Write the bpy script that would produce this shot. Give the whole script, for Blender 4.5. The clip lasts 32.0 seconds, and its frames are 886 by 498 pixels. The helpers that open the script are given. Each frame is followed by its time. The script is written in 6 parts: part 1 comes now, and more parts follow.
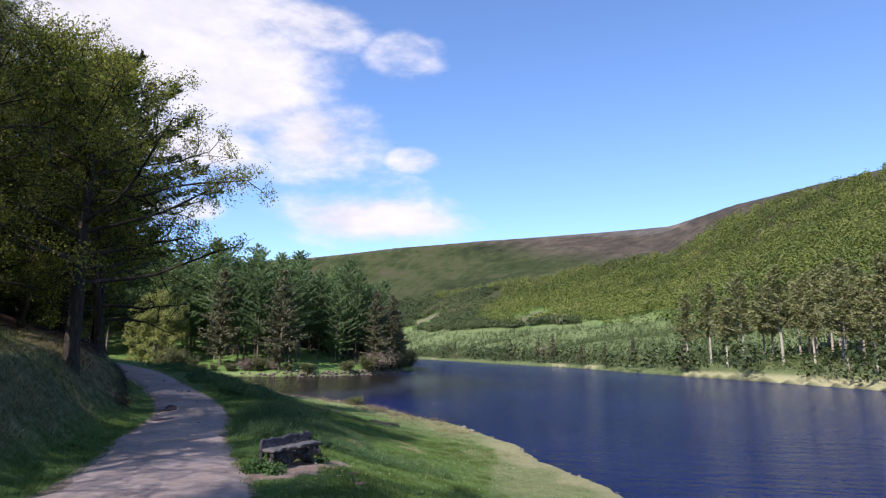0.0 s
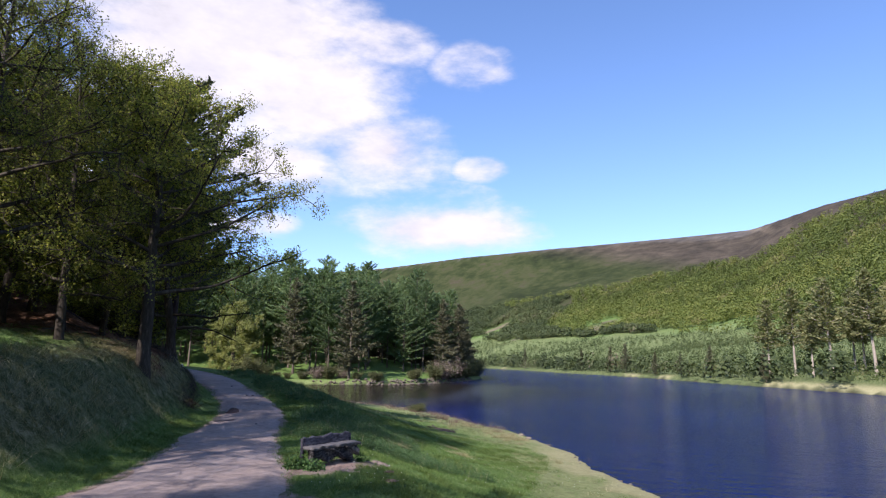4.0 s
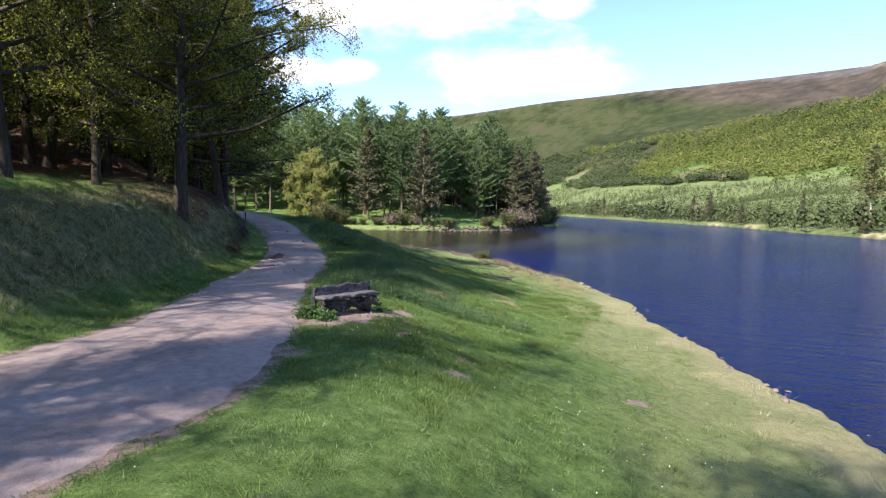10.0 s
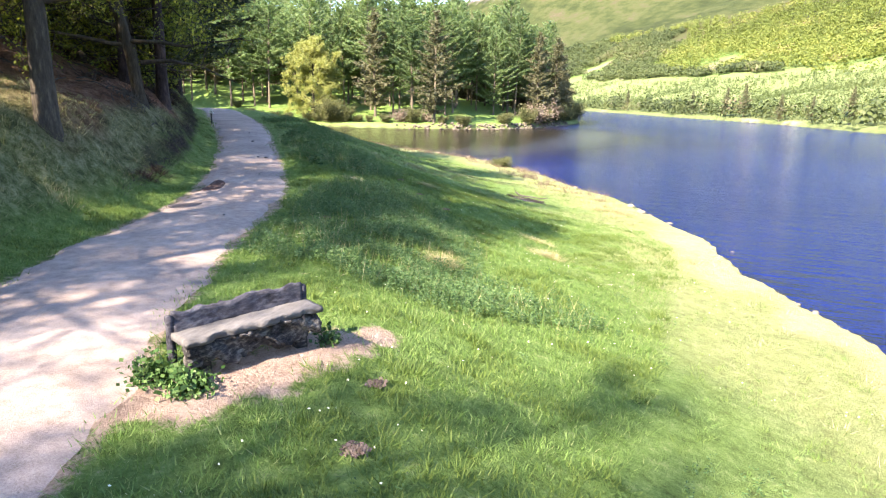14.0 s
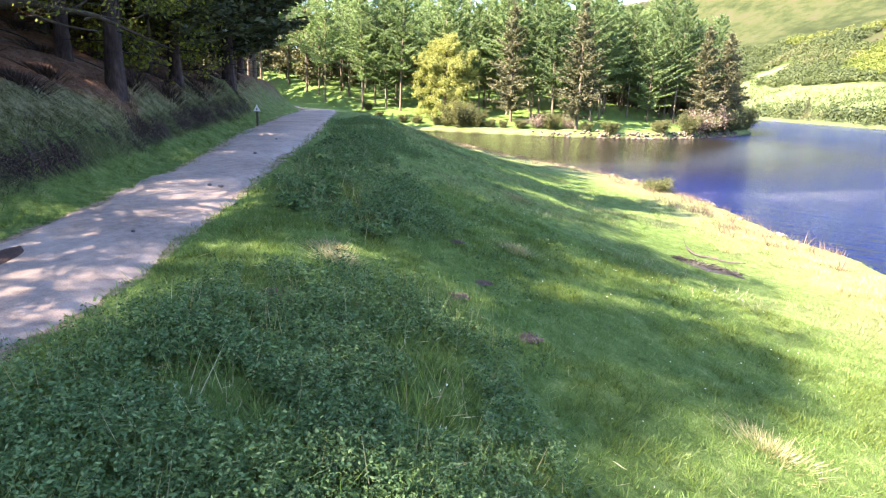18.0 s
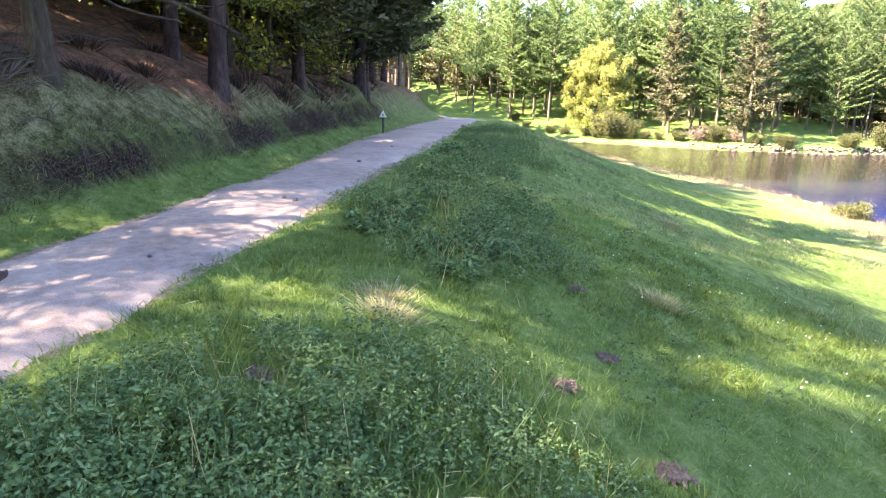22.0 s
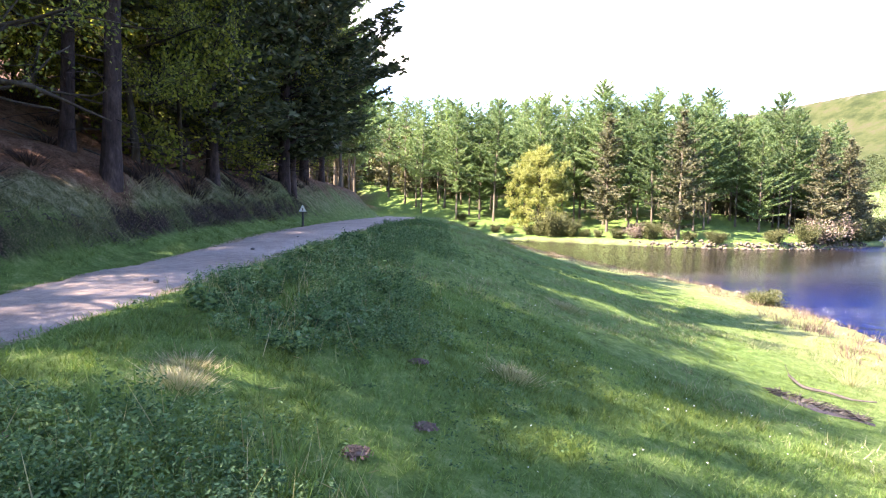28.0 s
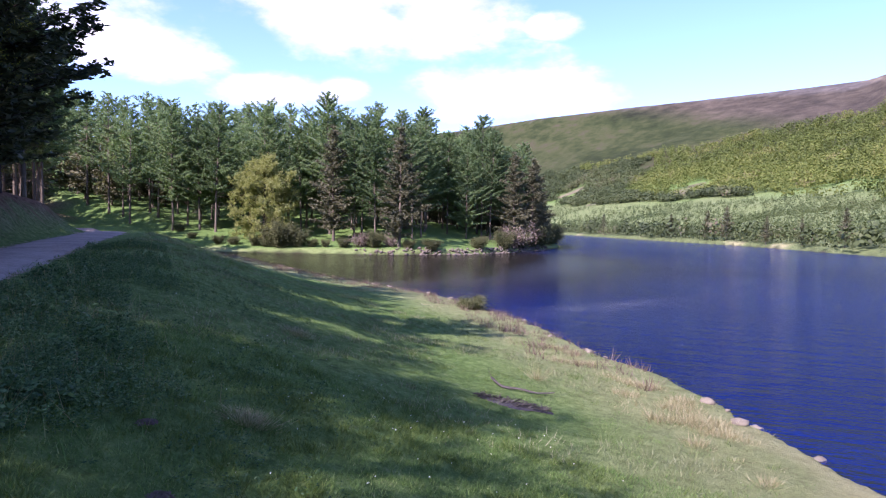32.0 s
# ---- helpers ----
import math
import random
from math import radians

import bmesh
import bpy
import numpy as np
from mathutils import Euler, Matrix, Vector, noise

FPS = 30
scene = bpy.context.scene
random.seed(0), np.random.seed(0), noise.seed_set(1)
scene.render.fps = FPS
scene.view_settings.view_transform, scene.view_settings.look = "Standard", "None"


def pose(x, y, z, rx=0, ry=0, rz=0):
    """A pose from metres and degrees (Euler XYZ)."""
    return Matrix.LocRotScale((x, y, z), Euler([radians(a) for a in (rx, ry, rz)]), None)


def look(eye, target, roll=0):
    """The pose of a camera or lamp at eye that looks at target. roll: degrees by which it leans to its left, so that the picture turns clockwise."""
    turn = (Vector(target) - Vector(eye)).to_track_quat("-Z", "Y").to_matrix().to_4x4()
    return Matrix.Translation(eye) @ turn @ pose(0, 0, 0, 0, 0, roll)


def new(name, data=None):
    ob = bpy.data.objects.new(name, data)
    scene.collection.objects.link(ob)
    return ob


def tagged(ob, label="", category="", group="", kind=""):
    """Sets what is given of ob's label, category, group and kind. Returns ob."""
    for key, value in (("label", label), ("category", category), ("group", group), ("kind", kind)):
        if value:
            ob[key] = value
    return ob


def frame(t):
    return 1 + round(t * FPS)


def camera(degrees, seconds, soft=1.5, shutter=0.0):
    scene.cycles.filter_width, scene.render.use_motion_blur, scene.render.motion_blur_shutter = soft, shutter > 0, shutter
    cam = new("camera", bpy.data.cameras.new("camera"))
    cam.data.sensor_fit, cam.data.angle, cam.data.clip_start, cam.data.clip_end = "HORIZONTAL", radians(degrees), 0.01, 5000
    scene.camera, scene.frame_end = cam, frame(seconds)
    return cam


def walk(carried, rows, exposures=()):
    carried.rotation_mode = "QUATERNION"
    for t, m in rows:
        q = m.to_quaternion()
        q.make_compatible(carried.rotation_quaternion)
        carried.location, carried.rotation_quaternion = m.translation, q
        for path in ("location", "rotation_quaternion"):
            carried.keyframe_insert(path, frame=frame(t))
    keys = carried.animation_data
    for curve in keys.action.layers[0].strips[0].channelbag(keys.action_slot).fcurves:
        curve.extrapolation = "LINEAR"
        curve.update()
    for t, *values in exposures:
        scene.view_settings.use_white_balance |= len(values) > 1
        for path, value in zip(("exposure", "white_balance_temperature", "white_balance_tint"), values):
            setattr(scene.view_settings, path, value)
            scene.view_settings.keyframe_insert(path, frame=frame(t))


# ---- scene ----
cam = camera(71.0, 32.0, 1.15)
PATH = [
    (0, (-2.576, 8.427, 5.055), (-2.846, 10.382, 5.378), 0.7),
    (0.5, (-2.488, 8.426, 5.074), (-2.779, 10.375, 5.414), 0.8),
    (1, (-2.559, 8.392, 4.98), (-2.873, 10.336, 5.331), 1.1),
    (1.5, (-2.534, 8.407, 4.973), (-2.87, 10.347, 5.324), 1.0),
    (2, (-2.41, 8.428, 4.991), (-2.772, 10.364, 5.341), 0.8),
    (2.5, (-2.455, 8.455, 4.998), (-2.841, 10.386, 5.346), 0.9),
    (3, (-2.203, 8.277, 4.979), (-2.616, 10.203, 5.326), 0.9),
    (3.5, (-1.857, 8.134, 4.926), (-2.305, 10.052, 5.275), 0.8),
    (5.5, (-0.451, 7.97, 4.978), (-1.073, 9.839, 5.327), 1.0),
    (6, (-0.239, 8.067, 4.937), (-0.9, 9.922, 5.289), 1.0),
    (6.5, (-0.118, 8.217, 4.838), (-0.812, 10.059, 5.196), 0.9),
    (7, (0.036, 8.349, 4.722), (-0.682, 10.18, 5.087), 0.9),
    (7.5, (0.114, 8.39, 4.693), (-0.615, 10.216, 5.06), 0.9),
    (8, (-0.043, 8.625, 4.843), (-0.778, 10.453, 5.188), 1.2),
    (8.5, (-0.127, 8.942, 4.827), (-0.876, 10.777, 5.097), 1.2),
    (9, (-0.341, 9.548, 4.794), (-1.105, 11.392, 4.921), 1.0),
    (9.5, (-0.53, 9.831, 4.879), (-1.279, 11.686, 4.855), 1.0),
    (10, (-0.692, 10.22, 4.95), (-1.421, 12.077, 4.81), 1.1),
    (10.5, (-0.933, 10.808, 5.006), (-1.641, 12.665, 4.781), 1.1),
    (11, (-1.18, 11.475, 5.055), (-1.87, 13.329, 4.764), 1.1),
    (11.5, (-1.541, 12.434, 4.99), (-2.223, 14.285, 4.655), 0.7),
    (12, (-1.835, 13.248, 5.058), (-2.518, 15.089, 4.679), 0.8),
    (12.5, (-2.205, 14.213, 5.072), (-2.901, 16.044, 4.669), 0.9),
    (13, (-2.583, 15.179, 5.135), (-3.296, 17.0, 4.711), 1.0),
    (13.5, (-2.91, 16.079, 5.243), (-3.648, 17.883, 4.796), 0.9),
    (14, (-3.638, 17.767, 5.238), (-4.383, 19.562, 4.767), 1.1),
    (14.5, (-4.018, 18.773, 5.292), (-4.768, 20.565, 4.816), 0.9),
    (16.5, (-6.264, 25.162, 5.013), (-7.181, 26.866, 4.509), 0.8),
    (17, (-6.739, 26.489, 4.917), (-7.712, 28.164, 4.418), 1.2),
    (17.5, (-7.124, 27.631, 4.855), (-8.171, 29.264, 4.37), 1.4),
    (18, (-7.533, 28.727, 4.807), (-8.666, 30.309, 4.344), 1.6),
    (18.5, (-7.857, 29.574, 4.84), (-9.066, 31.102, 4.391), 1.8),
    (19, (-8.157, 30.246, 4.878), (-9.417, 31.732, 4.426), 1.7),
    (19.5, (-8.45, 30.721, 4.84), (-9.758, 32.167, 4.394), 1.8),
    (20, (-8.659, 30.988, 4.776), (-10.024, 32.38, 4.332), 1.6),
    (20.5, (-8.733, 31.077, 4.736), (-10.133, 32.433, 4.285), 1.7),
    (21, (-8.803, 31.158, 4.679), (-10.23, 32.484, 4.228), 1.6),
    (21.5, (-8.858, 31.216, 4.633), (-10.31, 32.515, 4.183), 1.7),
    (22, (-8.892, 31.253, 4.602), (-10.367, 32.529, 4.16), 1.7),
    (22.5, (-8.883, 31.266, 4.609), (-10.374, 32.528, 4.178), 2.0),
    (23, (-8.849, 31.276, 4.613), (-10.35, 32.533, 4.204), 2.2),
    (23.5, (-8.75, 31.336, 4.589), (-10.27, 32.582, 4.221), 2.0),
    (24, (-8.687, 31.441, 4.555), (-10.226, 32.673, 4.216), 1.9),
    (24.5, (-8.584, 31.566, 4.511), (-10.138, 32.787, 4.201), 1.9),
    (26.5, (-8.053, 32.143, 4.23), (-9.612, 33.383, 4.062), 1.7),
    (27, (-7.973, 32.29, 4.178), (-9.509, 33.563, 4.037), 1.2),
    (27.5, (-7.901, 32.329, 4.209), (-9.389, 33.658, 4.081), 1.2),
    (28, (-7.856, 32.337, 4.278), (-9.278, 33.739, 4.16), 1.3),
    (28.5, (-7.836, 32.316, 4.374), (-9.179, 33.795, 4.261), 1.7),
    (29, (-7.823, 32.281, 4.471), (-9.069, 33.843, 4.366), 1.8),
    (29.5, (-7.803, 32.249, 4.58), (-8.947, 33.887, 4.481), 1.6),
    (30, (-7.766, 32.19, 4.679), (-8.804, 33.897, 4.585), 1.4),
    (30.5, (-7.757, 32.155, 4.739), (-8.693, 33.92, 4.648), 1.1),
    (31, (-7.762, 32.138, 4.771), (-8.606, 33.949, 4.679), 0.9),
    (31.5, (-7.726, 32.041, 4.794), (-8.486, 33.89, 4.707), 0.9),
    (32, (-7.695, 31.965, 4.811), (-8.4, 33.835, 4.731), 0.9),
]
EXPOSURES = [(0, 0.65, 6250, 17), (3, 0.7, 6300, 19), (8, 0.85, 6400, 20), (9, 1.0, 6500, 19), (11, 1.6, 6950, 14), (13, 2.45, 7700, 13), (14.5, 2.7, 7700, 14), (17, 2.85, 7600, 16), (20, 3.25, 8300, 16), (24, 3.5, 8200, 24), (26.5, 3.15, 7800, 22),
             (28, 2.9, 7500, 22), (30, 2.05, 6650, 20), (32, 1.3, 5950, 40)]
walk(cam, [(t, look(eye, target, roll)) for t, eye, target, roll in PATH], EXPOSURES)

# ---- world, sun, exposure ----
SUN_AZ, SUN_EL = -159.0, 42.0          # degrees to the right of +y, and above the horizon
world = bpy.data.worlds.new("sky_world")
scene.world = world
world.use_nodes = True


def node(tree, kind, **values):
    n = tree.nodes.new(kind)
    for key, value in values.items():
        n.inputs[key.replace("_", " ")].default_value = value
    return n


def wire(tree, *pairs):
    for a, b in pairs:
        tree.links.new(a, b)


def direction(az, el):
    a, e = radians(az), radians(el)
    return Vector((math.sin(a) * math.cos(e), math.cos(a) * math.cos(e), math.sin(e)))


def math_node(tree, op, a, b=None):
    n = tree.nodes.new("ShaderNodeMath")
    n.operation = op
    for slot, v in enumerate((a, b)):
        if v is None:
            continue
        if isinstance(v, (int, float)):
            n.inputs[slot].default_value = v
        else:
            tree.links.new(v, n.inputs[slot])
    return n.outputs[0]


def build_sky():
    """Blue sky with the banks of white cloud over the valley: soft lobes round a few directions, broken up by noise."""
    tree = world.node_tree
    out = tree.nodes["World Output"]
    glow = tree.nodes["Background"]
    sky = tree.nodes.new("ShaderNodeTexSky")
    sky.sky_type, sky.sun_disc = "NISHITA", False
    sky.sun_elevation, sky.sun_rotation = radians(SUN_EL), radians(SUN_AZ)
    sky.altitude, sky.air_density, sky.dust_density, sky.ozone_density = 300, 1.0, 0.4, 2.5
    coord = tree.nodes.new("ShaderNodeTexCoord")
    way = coord.outputs["Generated"]
    wob = node(tree, "ShaderNodeTexNoise", Scale=2.4, Detail=6.0, Roughness=0.58)
    fine = node(tree, "ShaderNodeTexNoise", Scale=9.0, Detail=8.0, Roughness=0.62)
    stretch = tree.nodes.new("ShaderNodeMapping")
    stretch.inputs["Scale"].default_value = (1, 1, 2.2)
    wire(tree, (way, stretch.inputs["Vector"]), (stretch.outputs[0], wob.inputs["Vector"]), (stretch.outputs[0], fine.inputs["Vector"]))
    total = None
    lobes = CLOUDS
    for az, el, wide, tall, strength in lobes:
        # the lobe: an ellipse on the sky, wide and tall in degrees
        d = direction(az, el)
        right = Vector((math.cos(radians(az)), -math.sin(radians(az)), 0))
        up = right.cross(d)
        dots = []
        for axis, size in ((right, wide), (up, tall)):
            v = tree.nodes.new("ShaderNodeVectorMath")
            v.operation = "DOT_PRODUCT"
            v.inputs[1].default_value = axis
            wire(tree, (way, v.inputs[0]))
            q = math_node(tree, "DIVIDE", v.outputs["Value"], math.sin(radians(size)))
            dots.append(math_node(tree, "MULTIPLY", q, q))
        r2 = math_node(tree, "SQRT", math_node(tree, "ADD", *dots))
        front = tree.nodes.new("ShaderNodeVectorMath")
        front.operation = "DOT_PRODUCT"
        front.inputs[1].default_value = d
        wire(tree, (way, front.inputs[0]))
        back = math_node(tree, "MULTIPLY", math_node(tree, "LESS_THAN", front.outputs["Value"], 0.2), 9.0)
        lobe = math_node(tree, "SUBTRACT", math_node(tree, "MINIMUM", math_node(tree, "SUBTRACT", 1.0, r2), strength), back)
        lobe = math_node(tree, "MAXIMUM", lobe, -1.6)
        total = lobe if total is None else math_node(tree, "MAXIMUM", total, lobe)
    shape = math_node(tree, "ADD", total, math_node(tree, "MULTIPLY", math_node(tree, "SUBTRACT", wob.outputs["Fac"], 0.5), 1.7))
    shape = math_node(tree, "ADD", shape, math_node(tree, "MULTIPLY", math_node(tree, "SUBTRACT", fine.outputs["Fac"], 0.5), 1.1))
    ramp = tree.nodes.new("ShaderNodeMapRange")
    ramp.interpolation_type = "SMOOTHSTEP"
    ramp.inputs["From Min"].default_value, ramp.inputs["From Max"].default_value = 0.0, 0.7
    wire(tree, (shape, ramp.inputs["Value"]))
    shade = tree.nodes.new("ShaderNodeMapRange")
    shade.inputs["From Min"].default_value, shade.inputs["From Max"].default_value = 0.3, 0.7
    shade.inputs["To Min"].default_value, shade.inputs["To Max"].default_value = CLOUD_DARK, CLOUD_LIGHT
    wire(tree, (fine.outputs["Fac"], shade.inputs["Value"]))
    white = tree.nodes.new("ShaderNodeVectorMath")
    white.operation = "SCALE"
    white.inputs[0].default_value = (1.0, 0.985, 1.04)
    wire(tree, (shade.outputs[0], white.inputs["Scale"]))
    tint = tree.nodes.new("ShaderNodeMix")
    tint.data_type, tint.blend_type = "RGBA", "MULTIPLY"
    tint.inputs[0].default_value = 1.0
    tint.inputs[7].default_value = SKY_TINT
    mix = tree.nodes.new("ShaderNodeMix")
    mix.data_type = "RGBA"
    wire(tree, (sky.outputs[0], tint.inputs[6]), (ramp.outputs[0], mix.inputs[0]), (tint.outputs[2], mix.inputs[6]), (white.outputs[0], mix.inputs[7]))
    wire(tree, (mix.outputs[2], glow.inputs["Color"]), (glow.outputs[0], out.inputs["Surface"]))
    glow.inputs["Strength"].default_value = SKY_STRENGTH


# az, el, half width, half height, strength
CLOUDS = ((-36, 29, 17, 14, 1.8), (-27, 23, 10.5, 8, 1.6), (-20.5, 18.8, 7.5, 4.6, 1.3), (-30, 17, 9, 3.6, 1.1), (-13.6, 12.0, 11, 2.9, 1.0), (-30.5, 11.8, 3, 1.3, 0.5), (-20.5, 28.3, 6, 2.6, 0.45), (-12, 26.5, 4, 2.4, 0.3),
          (-11, 17.4, 2.8, 1.4, 0.3), (-47, 13.5, 9, 3.0, 0.9), (-35, 11.5, 7, 1.9, 0.8), (-60, 20, 16, 9, 0.8), (-14, 15, 5, 1.4, 0.1))
SKY_STRENGTH, SKY_TINT, CLOUD_DARK, CLOUD_LIGHT = 0.125, (0.92, 1.05, 1.22, 1), 4.1, 5.4
build_sky()
sun_data = bpy.data.lights.new("sun", "SUN")
sun_data.energy, sun_data.angle, sun_data.color = 4.8, radians(0.55), (1.0, 0.95, 0.86)
sun = new("sun", sun_data)
sun.matrix_world = look(direction(SUN_AZ, SUN_EL) * 200, (0, 0, 0))


# ---- materials ----
def material(name):
    m = bpy.data.materials.new(name)
    m.use_nodes = True
    return m, m.node_tree, m.node_tree.nodes["Principled BSDF"]


def ramp_of(tree, fac, stops):
    r = tree.nodes.new("ShaderNodeValToRGB")
    while len(r.color_ramp.elements) < len(stops):
        r.color_ramp.elements.new(0.5)
    for e, (pos, colour) in zip(r.color_ramp.elements, stops):
        e.position, e.color = pos, (*colour, 1)
    tree.links.new(fac, r.inputs["Fac"])
    return r.outputs["Color"]


def noise_of(tree, scale, detail=5.0, rough=0.6, stretch=None, world_space=True):
    n = node(tree, "ShaderNodeTexNoise", Scale=scale, Detail=detail, Roughness=rough)
    geo = tree.nodes.new("ShaderNodeNewGeometry") if world_space else tree.nodes.new("ShaderNodeTexCoord")
    src = geo.outputs["Position"] if world_space else geo.outputs["Object"]
    if stretch:
        mp = tree.nodes.new("ShaderNodeMapping")
        mp.inputs["Scale"].default_value = stretch
        tree.links.new(src, mp.inputs["Vector"])
        src = mp.outputs[0]
    tree.links.new(src, n.inputs["Vector"])
    return n.outputs["Fac"]


def mixed(tree, fac, a, b, blend="MIX"):
    m = tree.nodes.new("ShaderNodeMix")
    m.data_type, m.blend_type = "RGBA", blend
    for slot, v in ((0, fac), (6, a), (7, b)):
        if isinstance(v, (int, float)):
            m.inputs[slot].default_value = v
        elif isinstance(v, tuple):
            m.inputs[slot].default_value = (*v, 1)
        else:
            tree.links.new(v, m.inputs[slot])
    return m.outputs[2]


def bumped(tree, bsdf, height, strength, distance=0.05):
    b = tree.nodes.new("ShaderNodeBump")
    b.inputs["Strength"].default_value, b.inputs["Distance"].default_value = strength, distance
    tree.links.new(height, b.inputs["Height"])
    tree.links.new(b.outputs[0], bsdf.inputs["Normal"])


def rough_material(name, stops, scale, fine_scale, rough=0.9, bump=0.5, distance=0.03, stretch=None, fine_mix=0.5, spec=0.2):
    m, tree, bsdf = material(name)
    big, fine = noise_of(tree, scale, stretch=stretch), noise_of(tree, fine_scale, 8, 0.7, stretch=stretch)
    fac = math_node(tree, "ADD", math_node(tree, "MULTIPLY", big, 1 - fine_mix), math_node(tree, "MULTIPLY", fine, fine_mix))
    tree.links.new(ramp_of(tree, fac, stops), bsdf.inputs["Base Color"])
    bsdf.inputs["Roughness"].default_value = rough
    bsdf.inputs["Specular IOR Level"].default_value = spec
    bumped(tree, bsdf, fine, bump, distance)
    return m


def leaf_material(name, stops, through_light=0.35, shift=0.25, tone=False):
    """Leaves: each leaf its own shade, each tree too, and light that comes through from behind."""
    m, tree, bsdf = material(name)
    geo, info = tree.nodes.new("ShaderNodeNewGeometry"), tree.nodes.new("ShaderNodeObjectInfo")
    fac = math_node(tree, "ADD", math_node(tree, "MULTIPLY", geo.outputs["Random Per Island"], 1 - shift), math_node(tree, "MULTIPLY", info.outputs["Random"], shift))
    if tone:
        a = tree.nodes.new("ShaderNodeAttribute")
        a.attribute_name = "tone"
        fac = math_node(tree, "ADD", math_node(tree, "MULTIPLY", geo.outputs["Random Per Island"], 0.35), math_node(tree, "MULTIPLY", a.outputs["Fac"], 0.65))
    colour = ramp_of(tree, fac, stops)
    tree.links.new(colour, bsdf.inputs["Base Color"])
    bsdf.inputs["Roughness"].default_value, bsdf.inputs["Specular IOR Level"].default_value = 0.6, 0.25
    tr = tree.nodes.new("ShaderNodeBsdfTranslucent")
    tree.links.new(mixed(tree, 1.0, colour, (1.15, 1.25, 0.7), "MULTIPLY"), tr.inputs["Color"])
    mx = tree.nodes.new("ShaderNodeMixShader")
    mx.inputs[0].default_value = through_light
    wire(tree, (bsdf.outputs[0], mx.inputs[1]), (tr.outputs[0], mx.inputs[2]), (mx.outputs[0], tree.nodes["Material Output"].inputs["Surface"]))
    return m


BARK_OAK = rough_material("oak_bark", ((0.34, (0.013, 0.01, 0.008)), (0.52, (0.058, 0.047, 0.037)), (0.7, (0.16, 0.138, 0.108))), 1.2, 14, bump=0.9, stretch=(1, 1, 0.25))
BARK_PINE = rough_material("pine_bark", ((0.36, (0.012, 0.008, 0.008)), (0.5, (0.045, 0.03, 0.03)), (0.66, (0.12, 0.085, 0.082))), 2.0, 11, bump=1.0, stretch=(1, 1, 0.35))
BARK_LARCH = rough_material("larch_bark", ((0.3, (0.06, 0.048, 0.038)), (0.55, (0.16, 0.13, 0.1)), (0.78, (0.32, 0.28, 0.22))), 1.0, 9, bump=0.8, stretch=(1, 1, 0.3))
LEAF_OAK = leaf_material("oak_leaves", ((0.0, (0.075, 0.09, 0.021)), (0.5, (0.19, 0.21, 0.044)), (0.8, (0.33, 0.33, 0.07)), (1.0, (0.33, 0.26, 0.085))), 0.5)
LEAF_DARK = leaf_material("shade_leaves", ((0.0, (0.07, 0.09, 0.023)), (0.6, (0.185, 0.215, 0.047)), (1.0, (0.36, 0.32, 0.085))), 0.5)
LEAF_YELLOW = leaf_material("yellow_leaves", ((0.0, (0.17, 0.185, 0.055)), (0.5, (0.29, 0.3, 0.095)), (1.0, (0.43, 0.43, 0.19))), 0.4)
LEAF_LARCH = leaf_material("larch_needles", ((0.0, (0.05, 0.082, 0.04)), (0.4, (0.125, 0.187, 0.085)), (0.75, (0.21, 0.288, 0.13)), (1.0, (0.31, 0.38, 0.2))), 0.4, 0.4)
LEAF_SPRUCE = leaf_material("spruce_needles", ((0.0, (0.056, 0.06, 0.037)), (0.5, (0.124, 0.124, 0.071)), (1.0, (0.22, 0.2, 0.122))), 0.3)
LEAF_PINE = leaf_material("pine_needles", ((0.0, (0.02, 0.03, 0.018)), (0.5, (0.058, 0.072, 0.036)), (1.0, (0.12, 0.125, 0.062))), 0.2)
LEAF_YOUNG = leaf_material("plantation_needles", ((0.0, (0.034, 0.052, 0.02)), (0.35, (0.06, 0.086, 0.03)), (0.7, (0.098, 0.122, 0.042)), (1.0, (0.135, 0.13, 0.066))), 0.2, tone=True)
LEAF_WOOD = leaf_material("hill_wood_leaves", ((0.0, (0.046, 0.06, 0.018)), (0.3, (0.088, 0.115, 0.026)), (0.6, (0.14, 0.165, 0.036)), (0.85, (0.2, 0.21, 0.054)), (1.0, (0.18, 0.135, 0.085))), 0.25, tone=True)
LEAF_SCRUB = leaf_material("hill_scrub_leaves", ((0.0, (0.028, 0.04, 0.018)), (0.5, (0.06, 0.08, 0.029)), (0.8, (0.1, 0.12, 0.04)), (1.0, (0.14, 0.105, 0.078))), 0.2, tone=True)
LEAF_NETTLE = leaf_material("nettle_leaves", ((0.0, (0.019, 0.046, 0.018)), (0.5, (0.06, 0.124, 0.045)), (1.0, (0.17, 0.25, 0.105))), 0.25)
BLADE = leaf_material("grass_blades", ((0.0, (0.055, 0.095, 0.02)), (0.55, (0.112, 0.197, 0.048)), (0.85, (0.19, 0.26, 0.09)), (1.0, (0.38, 0.35, 0.2))), 0.35)
BLADE_DRY = leaf_material("dry_grass_blades", ((0.0, (0.16, 0.14, 0.07)), (0.5, (0.34, 0.30, 0.17)), (1.0, (0.5, 0.46, 0.3))), 0.3)
STONE = rough_material("shore_stone", ((0.3, (0.1, 0.085, 0.066)), (0.6, (0.23, 0.195, 0.15)), (0.8, (0.36, 0.32, 0.25))), 1.5, 9, bump=0.7)
DEADWOOD = rough_material("dead_wood", ((0.3, (0.03, 0.026, 0.024)), (0.6, (0.1, 0.088, 0.08)), (0.8, (0.2, 0.18, 0.16))), 2.0, 16, bump=0.8)


